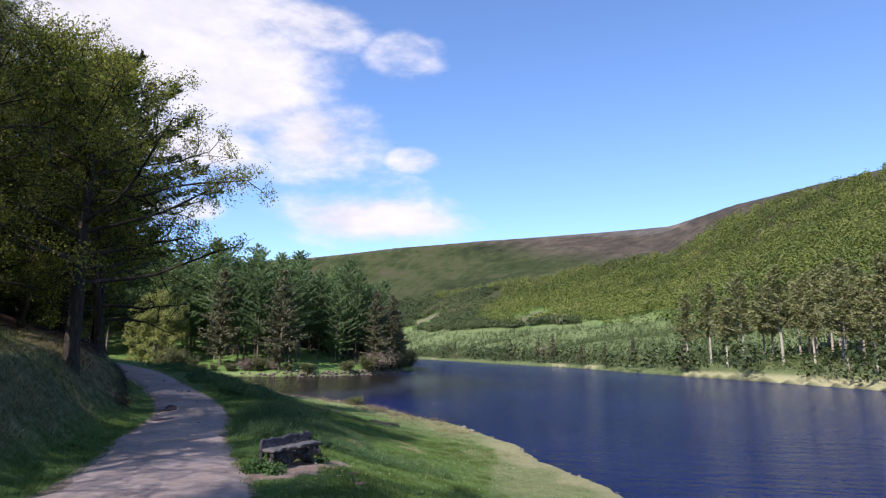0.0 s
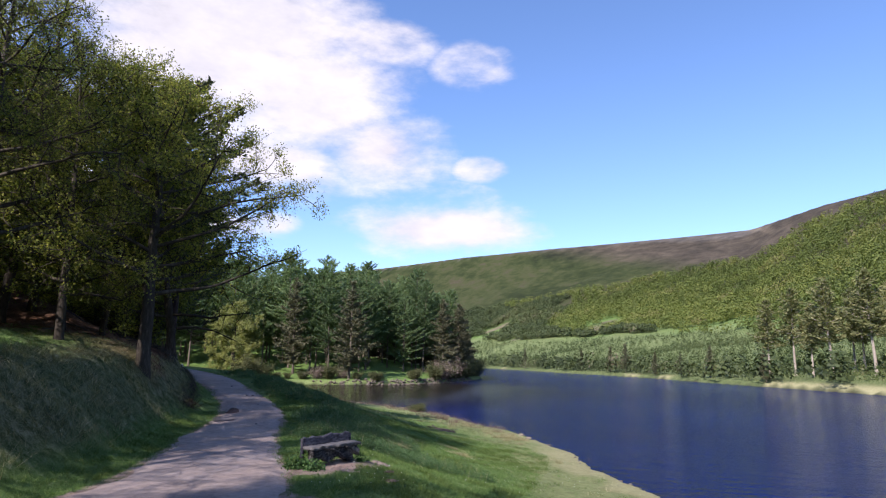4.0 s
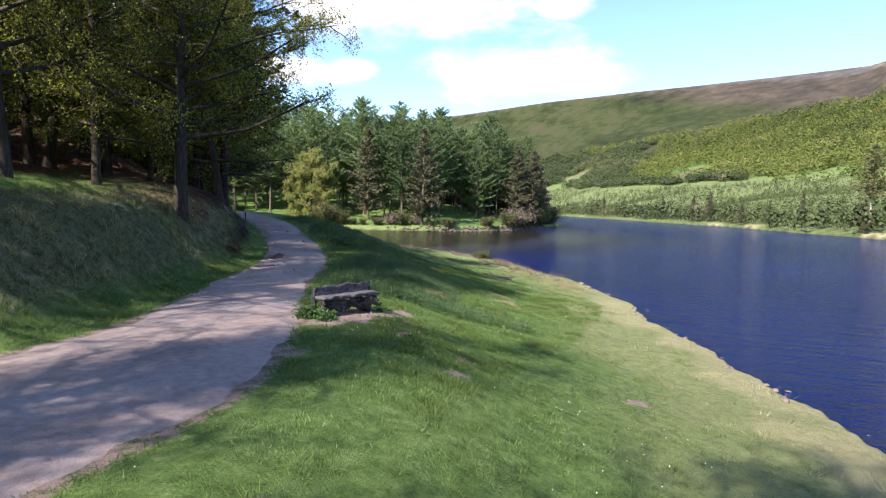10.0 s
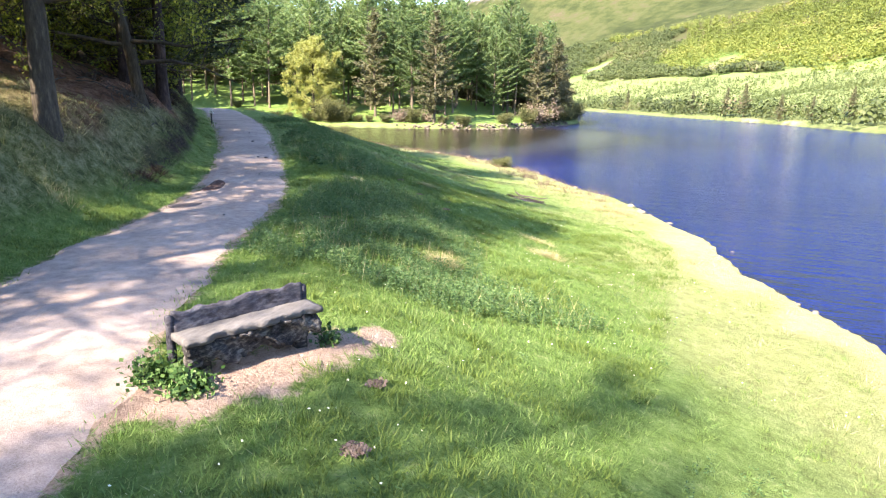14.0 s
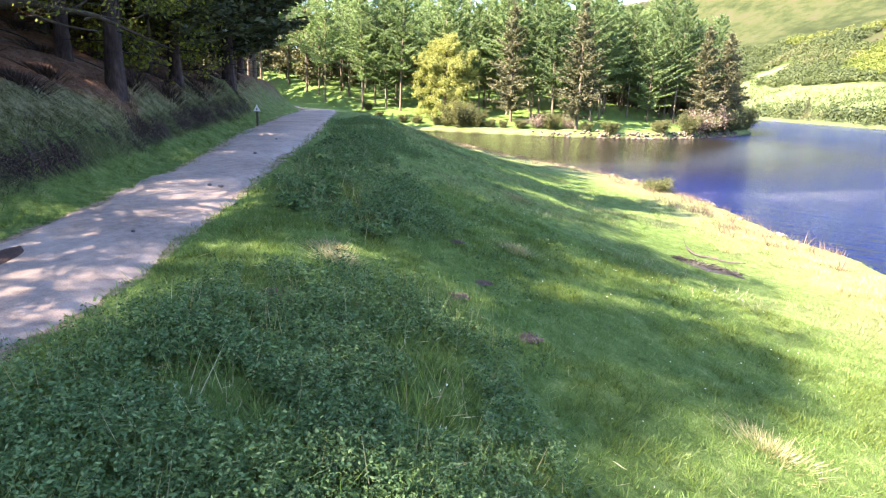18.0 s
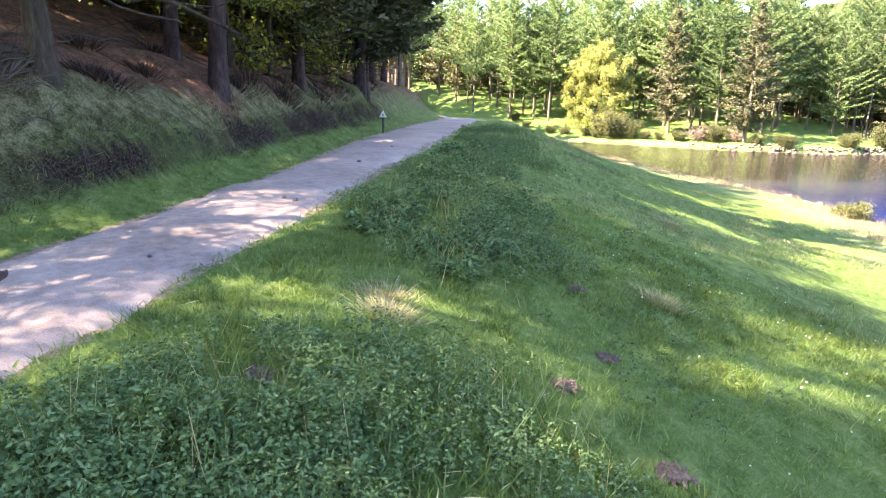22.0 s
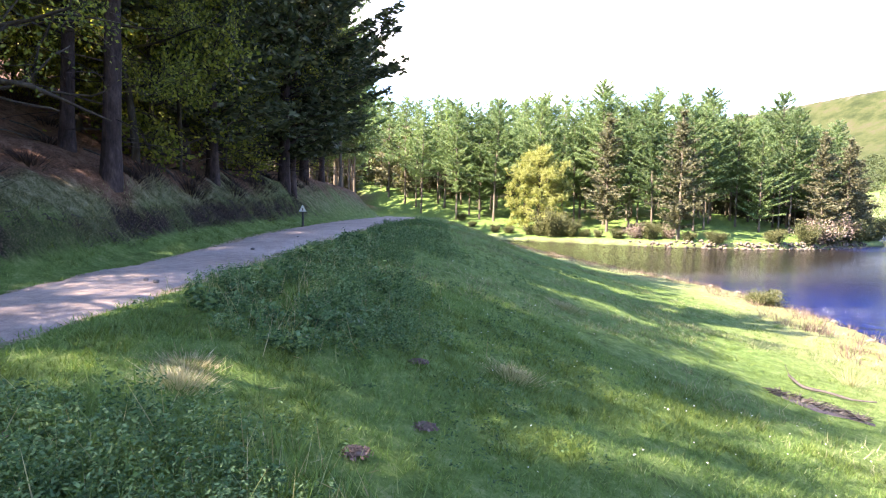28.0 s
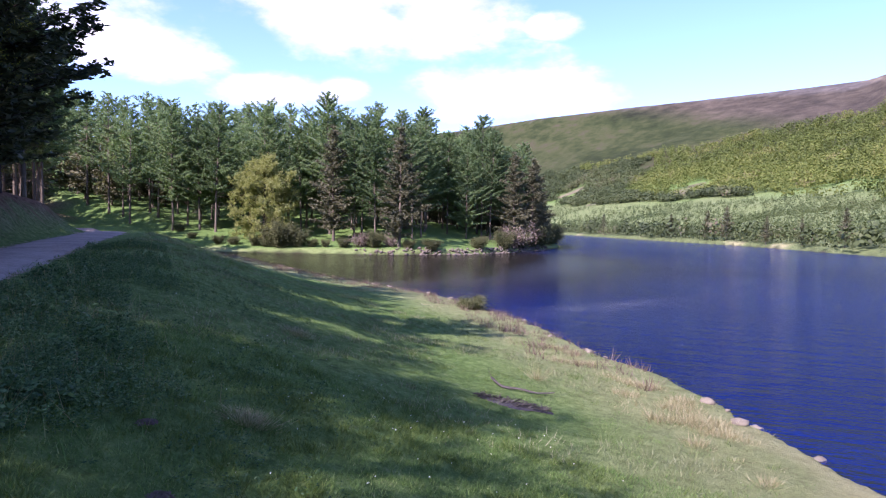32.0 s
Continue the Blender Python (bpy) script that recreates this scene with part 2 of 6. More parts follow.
def ground_material():
    """Turf, with woodland litter, dry shore grass, moor and scree where the attributes of the sheet say so."""
    m, tree, bsdf = material("ground_turf")

    def attr(name):
        a = tree.nodes.new("ShaderNodeAttribute")
        a.attribute_name = name
        return a.outputs["Fac"]

    n1, n2, n3 = noise_of(tree, 0.45, 6, 0.7), noise_of(tree, 3.2, 9, 0.78), noise_of(tree, 26, 6, 0.75)
    turf = ramp_of(tree, math_node(tree, "ADD", math_node(tree, "MULTIPLY", n2, 0.7), math_node(tree, "MULTIPLY", n3, 0.3)),
                   ((0.38, (0.035, 0.06, 0.014)), (0.47, (0.088, 0.162, 0.04)), (0.56, (0.158, 0.243, 0.076)), (0.68, (0.34, 0.34, 0.17))))
    turf = mixed(tree, math_node(tree, "MULTIPLY", n1, 0.35), turf, (0.165, 0.21, 0.06))
    tuss = ramp_of(tree, math_node(tree, "ADD", math_node(tree, "MULTIPLY", n2, 0.6), math_node(tree, "MULTIPLY", n3, 0.4)),
                   ((0.41, (0.03, 0.034, 0.015)), (0.49, (0.13, 0.135, 0.062)), (0.59, (0.32, 0.3, 0.19))))
    dry = ramp_of(tree, math_node(tree, "ADD", math_node(tree, "MULTIPLY", n2, 0.5), math_node(tree, "MULTIPLY", n3, 0.5)),
                  ((0.3, (0.22, 0.21, 0.09)), (0.55, (0.42, 0.38, 0.21)), (0.75, (0.55, 0.5, 0.33))))
    litter = ramp_of(tree, math_node(tree, "ADD", math_node(tree, "MULTIPLY", n2, 0.5), math_node(tree, "MULTIPLY", n3, 0.5)),
                     ((0.38, (0.035, 0.018, 0.012)), (0.5, (0.16, 0.08, 0.056)), (0.64, (0.33, 0.2, 0.145))))
    moor1, moor2 = noise_of(tree, 0.012, 6, 0.65, stretch=(1, 1, 3.0)), noise_of(tree, 0.07, 7, 0.7, stretch=(1, 1, 2.0))
    moor = ramp_of(tree, math_node(tree, "ADD", math_node(tree, "MULTIPLY", moor1, 0.55), math_node(tree, "MULTIPLY", moor2, 0.45)),
                   ((0.36, (0.015, 0.02, 0.009)), (0.46, (0.029, 0.038, 0.014)), (0.53, (0.046, 0.053, 0.021)), (0.6, (0.058, 0.05, 0.031)), (0.78, (0.1, 0.082, 0.055))))
    # earth of cut bank and lake bed; near black, with the undercut's shade painted in
    earth = ramp_of(tree, n3, ((0.36, (0.009, 0.007, 0.006)), (0.5, (0.036, 0.025, 0.022)), (0.64, (0.13, 0.09, 0.075))))
    c = mixed(tree, attr("tussock"), turf, tuss)
    c = mixed(tree, attr("litter"), c, litter)
    c = mixed(tree, attr("dry"), c, dry)
    heath = ramp_of(tree, math_node(tree, "ADD", math_node(tree, "MULTIPLY", moor1, 0.45), math_node(tree, "MULTIPLY", moor2, 0.55)),
                    ((0.38, (0.024, 0.022, 0.018)), (0.5, (0.055, 0.045, 0.034)), (0.66, (0.10, 0.08, 0.06))))
    bare = ramp_of(tree, moor2, ((0.35, (0.1, 0.078, 0.055)), (0.6, (0.2, 0.16, 0.115))))
    moor = mixed(tree, attr("heath"), moor, heath)
    plateau = ramp_of(tree, moor2, ((0.35, (0.065, 0.056, 0.05)), (0.5, (0.095, 0.083, 0.073)), (0.68, (0.135, 0.118, 0.1))))
    c = mixed(tree, attr("moor"), c, moor)
    c = mixed(tree, attr("plateau"), c, plateau)
    c = mixed(tree, attr("bare"), c, bare)
    c = mixed(tree, attr("earth"), c, earth)
    dirt = ramp_of(tree, math_node(tree, "ADD", math_node(tree, "MULTIPLY", n2, 0.5), math_node(tree, "MULTIPLY", n3, 0.5)), ((0.36, (0.17, 0.112, 0.09)), (0.5, (0.34, 0.245, 0.205)), (0.64, (0.47, 0.37, 0.315))))
    worn = math_node(tree, "ADD", attr("dirt"), math_node(tree, "MULTIPLY", math_node(tree, "SUBTRACT", n2, 0.5), 1.6))
    worn_edge = tree.nodes.new("ShaderNodeMapRange")
    worn_edge.inputs["From Min"].default_value, worn_edge.inputs["From Max"].default_value = 0.38, 0.62
    tree.links.new(worn, worn_edge.inputs["Value"])
    c = mixed(tree, worn_edge.outputs[0], c, dirt)
    tree.links.new(c, bsdf.inputs["Base Color"])
    bsdf.inputs["Roughness"].default_value, bsdf.inputs["Specular IOR Level"].default_value = 0.95, 0.1
    bumped(tree, bsdf, math_node(tree, "ADD", n3, math_node(tree, "MULTIPLY", n2, 2.0)), 0.9, 0.1)
    return m


def water_material():
    """Peaty water, ruffled by wind but calm in the sheltered cove below the headland. The sky's blue and the cove's
    dark tree reflections are put into the base colour.
    """
    m, tree, bsdf = material("lake_water")
    big, small = noise_of(tree, 0.9, 2, 0.5, stretch=(0.4, 1.4, 1)), noise_of(tree, 3.0, 3, 0.6, stretch=(0.5, 1.6, 1))
    patch = noise_of(tree, 0.02, 3)
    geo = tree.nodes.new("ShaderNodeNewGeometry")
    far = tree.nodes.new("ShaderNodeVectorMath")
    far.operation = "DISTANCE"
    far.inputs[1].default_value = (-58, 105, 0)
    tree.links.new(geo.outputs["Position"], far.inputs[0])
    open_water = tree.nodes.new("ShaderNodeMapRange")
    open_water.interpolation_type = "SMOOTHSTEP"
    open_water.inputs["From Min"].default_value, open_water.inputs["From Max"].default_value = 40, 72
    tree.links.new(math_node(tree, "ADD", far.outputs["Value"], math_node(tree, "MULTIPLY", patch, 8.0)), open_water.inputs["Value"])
    # reflected sky painted as saturated blue; cove painted brown for peat and reflected trees
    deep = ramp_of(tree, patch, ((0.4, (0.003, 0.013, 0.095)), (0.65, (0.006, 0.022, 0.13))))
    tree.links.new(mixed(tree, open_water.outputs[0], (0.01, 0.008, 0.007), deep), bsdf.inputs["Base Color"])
    bsdf.inputs["Roughness"].default_value, bsdf.inputs["IOR"].default_value = 0.1, 1.33
    # specular lowered in the cove, so bright banks hardly mirror there
    tree.links.new(math_node(tree, "ADD", math_node(tree, "MULTIPLY", open_water.outputs[0], 0.15), 0.07), bsdf.inputs["Specular IOR Level"])
    b = tree.nodes.new("ShaderNodeBump")
    b.inputs["Distance"].default_value = 1.5
    tree.links.new(math_node(tree, "ADD", math_node(tree, "MULTIPLY", open_water.outputs[0], 0.85), 0.14), b.inputs["Strength"])
    tree.links.new(math_node(tree, "ADD", math_node(tree, "MULTIPLY", big, 1.6), small), b.inputs["Height"])
    tree.links.new(b.outputs[0], bsdf.inputs["Normal"])
    return m


def path_material():
    m, tree, bsdf = material("gravel_path")
    a, b, c = noise_of(tree, 0.5, 5), noise_of(tree, 6, 6), noise_of(tree, 55, 5, 0.7)
    fac = math_node(tree, "ADD", math_node(tree, "MULTIPLY", a, 0.35), math_node(tree, "ADD", math_node(tree, "MULTIPLY", b, 0.3), math_node(tree, "MULTIPLY", c, 0.35)))
    tree.links.new(ramp_of(tree, fac, ((0.34, (0.085, 0.06, 0.053)), (0.48, (0.23, 0.176, 0.157)), (0.6, (0.335, 0.268, 0.243)), (0.74, (0.46, 0.385, 0.35)))), bsdf.inputs["Base Color"])
    bsdf.inputs["Roughness"].default_value = 0.92
    bumped(tree, bsdf, math_node(tree, "ADD", b, c), 0.6, 0.02)
    return m


GROUND, WATER, PATH_GRAVEL = ground_material(), water_material(), path_material()

# ---- the lie of the land ----
WATER_Z = 0.0
SHORE = [(60, -140), (14, -20), (8.5, 5), (4.6, 20), (1.8, 30), (0.6, 32.5), (-0.8, 36), (-2.9, 42), (-5.6, 48.7), (-9.9, 55.3), (-13.4, 60.2), (-18.7, 67), (-27, 73.5),
         (-37, 80), (-50, 90), (-61, 99), (-72, 107), (-70, 110.5), (-55, 115.5), (-44.5, 120.5), (-36.5, 132), (-33, 150), (-32.7, 173), (-42, 195), (-75, 240), (-130, 330), (-300, 640)]
FAR_SHORE = [(190, -140), (95, 35), (60, 85), (49, 109), (43, 128), (36, 147), (25, 176), (10, 220), (-12, 262), (-45, 330), (-75, 385), (-150, 480), (-330, 720)]
# centre line of the path: x, y, height, half width
TRACK = [(-9.5, -40, 1.7, 2.2), (-9.0, 0, 1.9, 2.4), (-8.9, 10, 2.1, 2.6), (-8.95, 16.5, 2.22, 2.62), (-9.85, 20, 2.3, 1.95), (-11.5, 23.3, 2.38, 1.55), (-13.35, 27, 2.45, 1.42), (-14.9, 30.5, 2.58, 1.3),
         (-16.95, 33.5, 2.85, 1.12), (-18.95, 36, 3.0, 1.08), (-21.5, 39, 3.2, 1.08), (-26.3, 44.3, 3.48, 1.3), (-34, 52.3, 3.66, 1.4), (-48, 66.5, 3.72, 1.5), (-58, 75, 3.6, 1.5), (-78, 90, 3.2, 1.5), (-130, 130, 4, 1.5)]


def smoothed(points, step):
    """A Catmull-Rom line through the points, in even steps."""
    pts = np.array(points, float)
    pts = np.vstack([2 * pts[0] - pts[1], pts, 2 * pts[-1] - pts[-2]])
    out = []
    for a, b, c, d in zip(pts, pts[1:], pts[2:], pts[3:]):
        n = max(2, int(np.linalg.norm((c - b)[:2]) / step))
        t = np.linspace(0, 1, n, endpoint=False)[:, None]
        out.append(0.5 * (2 * b + (c - a) * t + (2 * a - 5 * b + 4 * c - d) * t**2 + (3 * b - a - 3 * c + d) * t**3))
    return np.vstack([*out, pts[-2:-1]])


def near_line(x, y, line):
    """Distance from points to a line, the side (positive on its left) and the place along it (index and fraction)."""
    best = np.full(x.shape, 1e9)
    side, where = np.ones(x.shape), np.zeros(x.shape)
    for i in range(len(line) - 1):
        (ax, ay), (bx, by) = line[i][:2], line[i + 1][:2]
        ux, uy = bx - ax, by - ay
        ll = ux * ux + uy * uy
        t = np.clip(((x - ax) * ux + (y - ay) * uy) / ll, 0, 1)
        dx, dy = x - ax - t * ux, y - ay - t * uy
        d = dx * dx + dy * dy
        hit = d < best
        best = np.where(hit, d, best)
        side = np.where(hit, np.sign(ux * dy - uy * dx), side)
        where = np.where(hit, i + t, where)
    return np.sqrt(best), side, where


def inside(x, y, poly):
    c = np.zeros(x.shape, bool)
    for (ax, ay), (bx, by) in zip(poly, poly[1:] + poly[:1]):
        if ay != by:
            c ^= ((ay > y) != (by > y)) & (x < (bx - ax) * (y - ay) / (by - ay) + ax)
    return c


def step01(a, b, v):
    t = np.clip((v - a) / (b - a), 0, 1)
    return t * t * (3 - 2 * t)


def lumps(x, y, size, seed=0.0):
    """Cheap rolling unevenness, about -1 to 1."""
    u, v = x / size + seed * 1.7, y / size - seed * 2.3
    return (np.sin(u * 1.0 + 1.3 * np.sin(v * 0.7)) + np.sin(v * 1.13 + 1.1 * np.sin(u * 0.83 + 2)) + np.sin((u + v) * 0.71 + 1.9) * np.sin((u - v) * 1.37)) / 2.6


def ragged_shore():
    """The water's edge, with small bays and points where the track passes it."""
    line, out = smoothed(SHORE, 2.0), []
    for (ax, ay), (bx, by) in zip(line, line[1:]):
        n = 4 if 12 < ay < 72 and ax > -30 else 1
        for k in range(n):
            x, y = ax + (bx - ax) * k / n, ay + (by - ay) * k / n
            if n > 1:
                w = 0.1 * math.sin(y * 1.9 + 1.2 * math.sin(y * 0.63)) + 0.05 * math.sin(y * 4.7 + x) + 0.22 * math.sin(y * 0.71 + 2)
                x, y = x + 0.9 * w, y + 0.4 * w
            out.append((x, y))
    return np.array(out + [tuple(line[-1])])


SHORE_LINE = ragged_shore()
FAR_LINE = np.vstack([smoothed(FAR_SHORE, 6.0), [(-600, 980), (-1500, 1850), (-3000, 3250)]])
TRACK_LINE = smoothed(TRACK, 0.8)
SHORE_POLY = [tuple(p) for p in SHORE_LINE] + [(-3000, 3000), (-3000, -3000), (60, -3000)]
FAR_POLY = [tuple(p) for p in FAR_LINE] + [(-3000, 4000), (4000, 4000), (4000, -4000), (190, -4000)]
RIDGE_AZ = [-90, -60, -35, -20.5, -12.3, -4.4, 3.4, 12.5, 17.8, 24.1, 28.6, 40, 70, 120]
RIDGE_EL = [5, 5.5, 6.6, 8.19, 9.41, 10.14, 10.58, 10.97, 12.42, 13.45, 14.0, 15, 16, 16]
RIDGE_TOP = 150.0


# share of the path's height that the grass keeps, from the shore (0) to the path (1): a flat shoulder, then a falling slope
FALL = np.interp(np.linspace(0, 1, 60), [0, 0.2, 0.36, 0.45, 0.5, 0.66, 0.74, 0.82, 0.9, 1], [0, 0.07, 0.19, 0.32, 0.4, 0.64, 0.81, 0.95, 1.02, 1.0])
FALL = np.convolve(np.pad(FALL, 3, mode="edge"), np.ones(7) / 7, "valid")


# trodden ground: x, y, radius
BARE = [(-8.6, 21.6, 0.6), (-8.1, 22.0, 0.7), (-7.85, 22.7, 0.65), (-7.7, 23.4, 0.6), (-7.55, 24.0, 0.5), (-7.4, 24.6, 0.35), (-7.05, 19.5, 0.25), (-4.9, 22.3, 0.25), (-1.55, 24.5, 0.3), (-4.55, 20.85, 0.25)]


# pale scars on the far hillside: x, y, half length, half width
SCARS = [(5, 506, 7, 6), (-66, 530, 11, 4), (-44, 550, 8, 4), (-100, 616, 15, 5)]


def scarred(x, y, grow=0.0):
    out = np.zeros(np.shape(x))
    for sx, sy, sl, sw in SCARS:
        low = np.where(y < sy, grow, 0.3 * grow)
        out = np.maximum(out, np.exp(-((x - sx) / (sl + 0.3 * grow)) ** 2 - ((y - sy) / (sw + low)) ** 2))
    return out


def bare_before(x, y):
    out = np.zeros(np.shape(x))
    for bx, by, br in BARE:
        out = np.maximum(out, np.exp(-((x - bx) ** 2 + (y - by) ** 2) / (br * br)))
    return out


def land(x, y):
    """Height of the ground, and what covers it, at arrays of points."""
    x, y = np.asarray(x, float), np.asarray(y, float)
    d1, _, _ = near_line(x, y, SHORE_LINE)
    on1 = inside(x, y, SHORE_POLY)
    d2, _, _ = near_line(x, y, FAR_LINE)
    on2 = inside(x, y, FAR_POLY)
    dp, side, where = near_line(x, y, TRACK_LINE)
    zp, half = (np.interp(where, np.arange(len(TRACK_LINE)), TRACK_LINE[:, k]) for k in (2, 3))
    left = np.where(side > 0, np.maximum(dp - half, 0), 0)
    right = np.where(side < 0, np.maximum(dp - half, 0), 0)
    # from the path down to the lake
    u = d1 / (d1 + right + 1e-6)
    fall = np.interp(u, np.linspace(0, 1, 60), FALL)
    slope = zp * fall + 0.10 * (1 - np.exp(-d1 / 0.35)) * (1 - u)
    rough = step01(0.15, 1.2, right) * step01(0.3, 2.0, d1)
    slope = slope + rough * (0.07 * lumps(x, y, 1.1) + 0.035 * lumps(x, y, 0.37, 3))
    # from the path up the bank into the wood
    cut = step01(28.5, 33, y) * (1 - step01(46, 56, y))
    bank = np.interp(left, [0, 0.5, 1.0, 1.5, 2.2, 2.8, 5.0, 8, 14, 30, 80, 300, 1200], [0, 0.04, 0.18, 0.7, 1.6, 2.3, 2.9, 3.2, 4.0, 7, 22, 85, 170])
    lip = left + 0.16 * lumps(x, y, 0.5, 11) + 0.3 * lumps(x, y, 1.9, 12)
    steep = np.interp(lip, [0, 0.5, 0.9, 1.15, 1.4, 1.5, 1.9, 2.3, 3.0, 5.0, 7.0, 10, 14, 30, 80, 300, 1200], [0, 0.08, 0.28, 0.45, 0.92, 1.02, 1.42, 1.8, 2.1, 2.9, 3.8, 4.9, 6.0, 10, 24, 85, 170])
    bank = bank * (1 - cut) + steep * cut
    bank = bank + step01(0.8, 2.0, left) * (0.13 * lumps(x, y, 0.8, 5) + 0.08 * lumps(x, y, 0.31, 8)) + step01(2, 10, left) * 0.25 * lumps(x, y, 4.0, 2)
    z = np.where(left > 0, zp + bank, slope)
    # the wooded headland across the cove
    hm = step01(0, 9, (y - 106.5) - np.maximum(0, -(x + 74)) * 0.25)
    head = 0.75 * (1 - np.exp(-d1 / 0.5)) + 0.15 * np.minimum(d1, 20) + 0.155 * np.clip(d1 - 20, 0, 150) + 0.25 * lumps(x, y, 3.3, 4) * step01(1, 8, d1)
    z = z * (1 - hm) + np.maximum(head, np.where(left > 0, z, 0)) * hm
    z = np.where(on1, z, 0)
    # the far side: a long slope up to the moor
    dx, dy = x + 2, y - 12
    r, az = np.hypot(dx, dy), np.degrees(np.arctan2(dx, dy))
    ridge = (RIDGE_TOP - 4) / np.tan(np.radians(np.interp(az, RIDGE_AZ, RIDGE_EL)))
    s = np.clip(d2 / (d2 + np.maximum(ridge - r, 0) + 1e-6), 0, 1)
    crest = np.where(s > 0.92, s - (s - 0.92) ** 2 / 0.16, s)
    hill = 1.0 * (1 - np.exp(-d2 / 1.5)) + (RIDGE_TOP - 1) * 1.057 * (0.72 * crest**1.5 + 0.28 * crest) + step01(0.02, 0.1, s) * (1 - step01(0.6, 0.9, s)) * (2.2 * lumps(x, y, 26, 1) + 1.0 * lumps(x, y, 9, 6))
    z = np.where(on2, hill, z)
    lake = ~on1 & ~on2
    z = np.where(lake, -0.25 * np.minimum(d1, d2).clip(0, 1.5) - 2.0 * (1 - np.exp(-np.minimum(d1, d2) / 5)), z)
    cover = {
        "tussock": np.where(on2, 0.55 * (1 - step01(0.19, 0.3, s + 0.03 * lumps(x, y, 12, 4))), 0) + np.where(on1, step01(0.9, 1.8, left) * (1 - step01(4.0, 5.0, left + 0.5 * lumps(x, y, 1.3, 6))) * (0.7 + 0.3 * lumps(x, y, 1.9, 9) + 0.3 * cut), 0),
        "litter": np.where(on1, np.clip(step01(1.95, 2.6, left + 0.5 * lumps(x, y, 1.6, 7) + 0.3 * lumps(x, y, 0.6, 2)) * step01(26, 32, y + 0.3 * left) + step01(7, 11, left), 0, 1) * (1 - hm) * 0.95, 0),
        "dry": np.where(on1 & (hm < 0.5), np.maximum(0.42 * (1 - step01(2.5, 6.5, d1 + 1.2 * lumps(x, y, 1.7, 4))), (1 - step01(0.5, 3.2, d1 + 0.9 * lumps(x, y, 0.8, 2))) * (0.9 - 0.6 * step01(42, 54, y))), np.where(on2, (1 - step01(1.5, 4 + 3 * step01(10, 25, az), d2)) * step01(0.35, 0.75, lumps(x, y, 5, 3) + step01(9, 17, az) * 1.2), np.where(on1, (1 - step01(0.6, 1.6, d1)) * 0.25, 0))),
        "moor": np.where(on2, step01(0.3, 0.46, s + 0.05 * lumps(x, y, 40, 3)), 0),
        # the bank's part marks the face below the lip, where undercut shade is painted
        "earth": np.where(on1, cut * step01(0.95, 1.15, lip) * (1 - step01(1.4, 1.5, lip)) * (0.55 + 0.6 * step01(-0.5, 0.2, lumps(x, y, 0.9, 3))), 0) + np.where(lake, 1.0, 0),
        "heath": np.where(on2, step01(-3, 7, az + 50 * (s - 0.8)) * step01(0.55, 0.7, s + 0.06 * lumps(x, y, 55, 8)), 0),
        "bare": np.where(on2, np.clip(step01(0.35, 0.6, scarred(x, y) + 0.2 * lumps(x, y, 5, 2)) + 0.8 * step01(0.83, 0.86, s + 0.03 * lumps(x, y, 20, 2)) * (1 - step01(0.0, 0.8, np.abs(az - 13.2 + 22 * (s - 0.93) + 0.4 * lumps(x, y, 12, 4))))
                         + 0.9 * step01(0.6, 0.9, lumps(x, y, 21, 12)) * step01(0.16, 0.2, s) * (1 - step01(0.27, 0.31, s)) * (1 - step01(0, 8, az)), 0, 1), 0),
        "plateau": np.where(on2, step01(-0.012, 0.012, s + 0.014 * lumps(x, y, 24, 2) + 0.008 * lumps(x, y, 8, 1) - np.interp(az, [-20, -12, -4, 5, 11, 15, 18], [0.99, 0.98, 0.96, 0.925, 0.89, 0.95, 1.1])), 0),
        "dirt": np.where(on1 & (y < 70), np.maximum(bare_before(x, y), 0.6 * (1 - step01(0.0, 0.28, dp - half))), 0),
        "edge": dp - half,
        "s": s, "az": az, "d1": d1, "d2": d2, "on1": on1, "on2": on2, "left": left, "right": right, "hm": hm,
    }
    return z, cover


def height(x, y):
    return float(land(np.array([x]), np.array([y]))[0][0])


def mesh_of(name, verts, faces, mats=(), smooth=False):
    me = bpy.data.meshes.new(name)
    verts, faces = np.asarray(verts, np.float32), np.asarray(faces, np.int32)
    n, k = faces.shape
    me.vertices.add(len(verts))
    me.vertices.foreach_set("co", verts.ravel())
    me.loops.add(n * k)
    me.loops.foreach_set("vertex_index", faces.ravel())
    me.polygons.add(n)
    me.polygons.foreach_set("loop_start", np.arange(0, n * k, k, dtype=np.int32))
    me.polygons.foreach_set("loop_total", np.full(n, k, dtype=np.int32))
    if smooth:
        me.polygons.foreach_set("use_smooth", np.ones(n, bool))
    me.update(calc_edges=True)
    for m in mats:
        me.materials.append(m)
    return me


def spread(*runs):
    """Grid lines: runs of (from, to, step)."""
    return np.unique(np.concatenate([np.arange(a, b, s) for a, b, s in runs]).round(3))


def growing(start, end, first, ratio):
    out, v, s = [], start, first
    while abs(v - start) < abs(end - start):
        out.append(v)
        v += math.copysign(s, end - start)
        s *= ratio
    return np.array(out + [end])


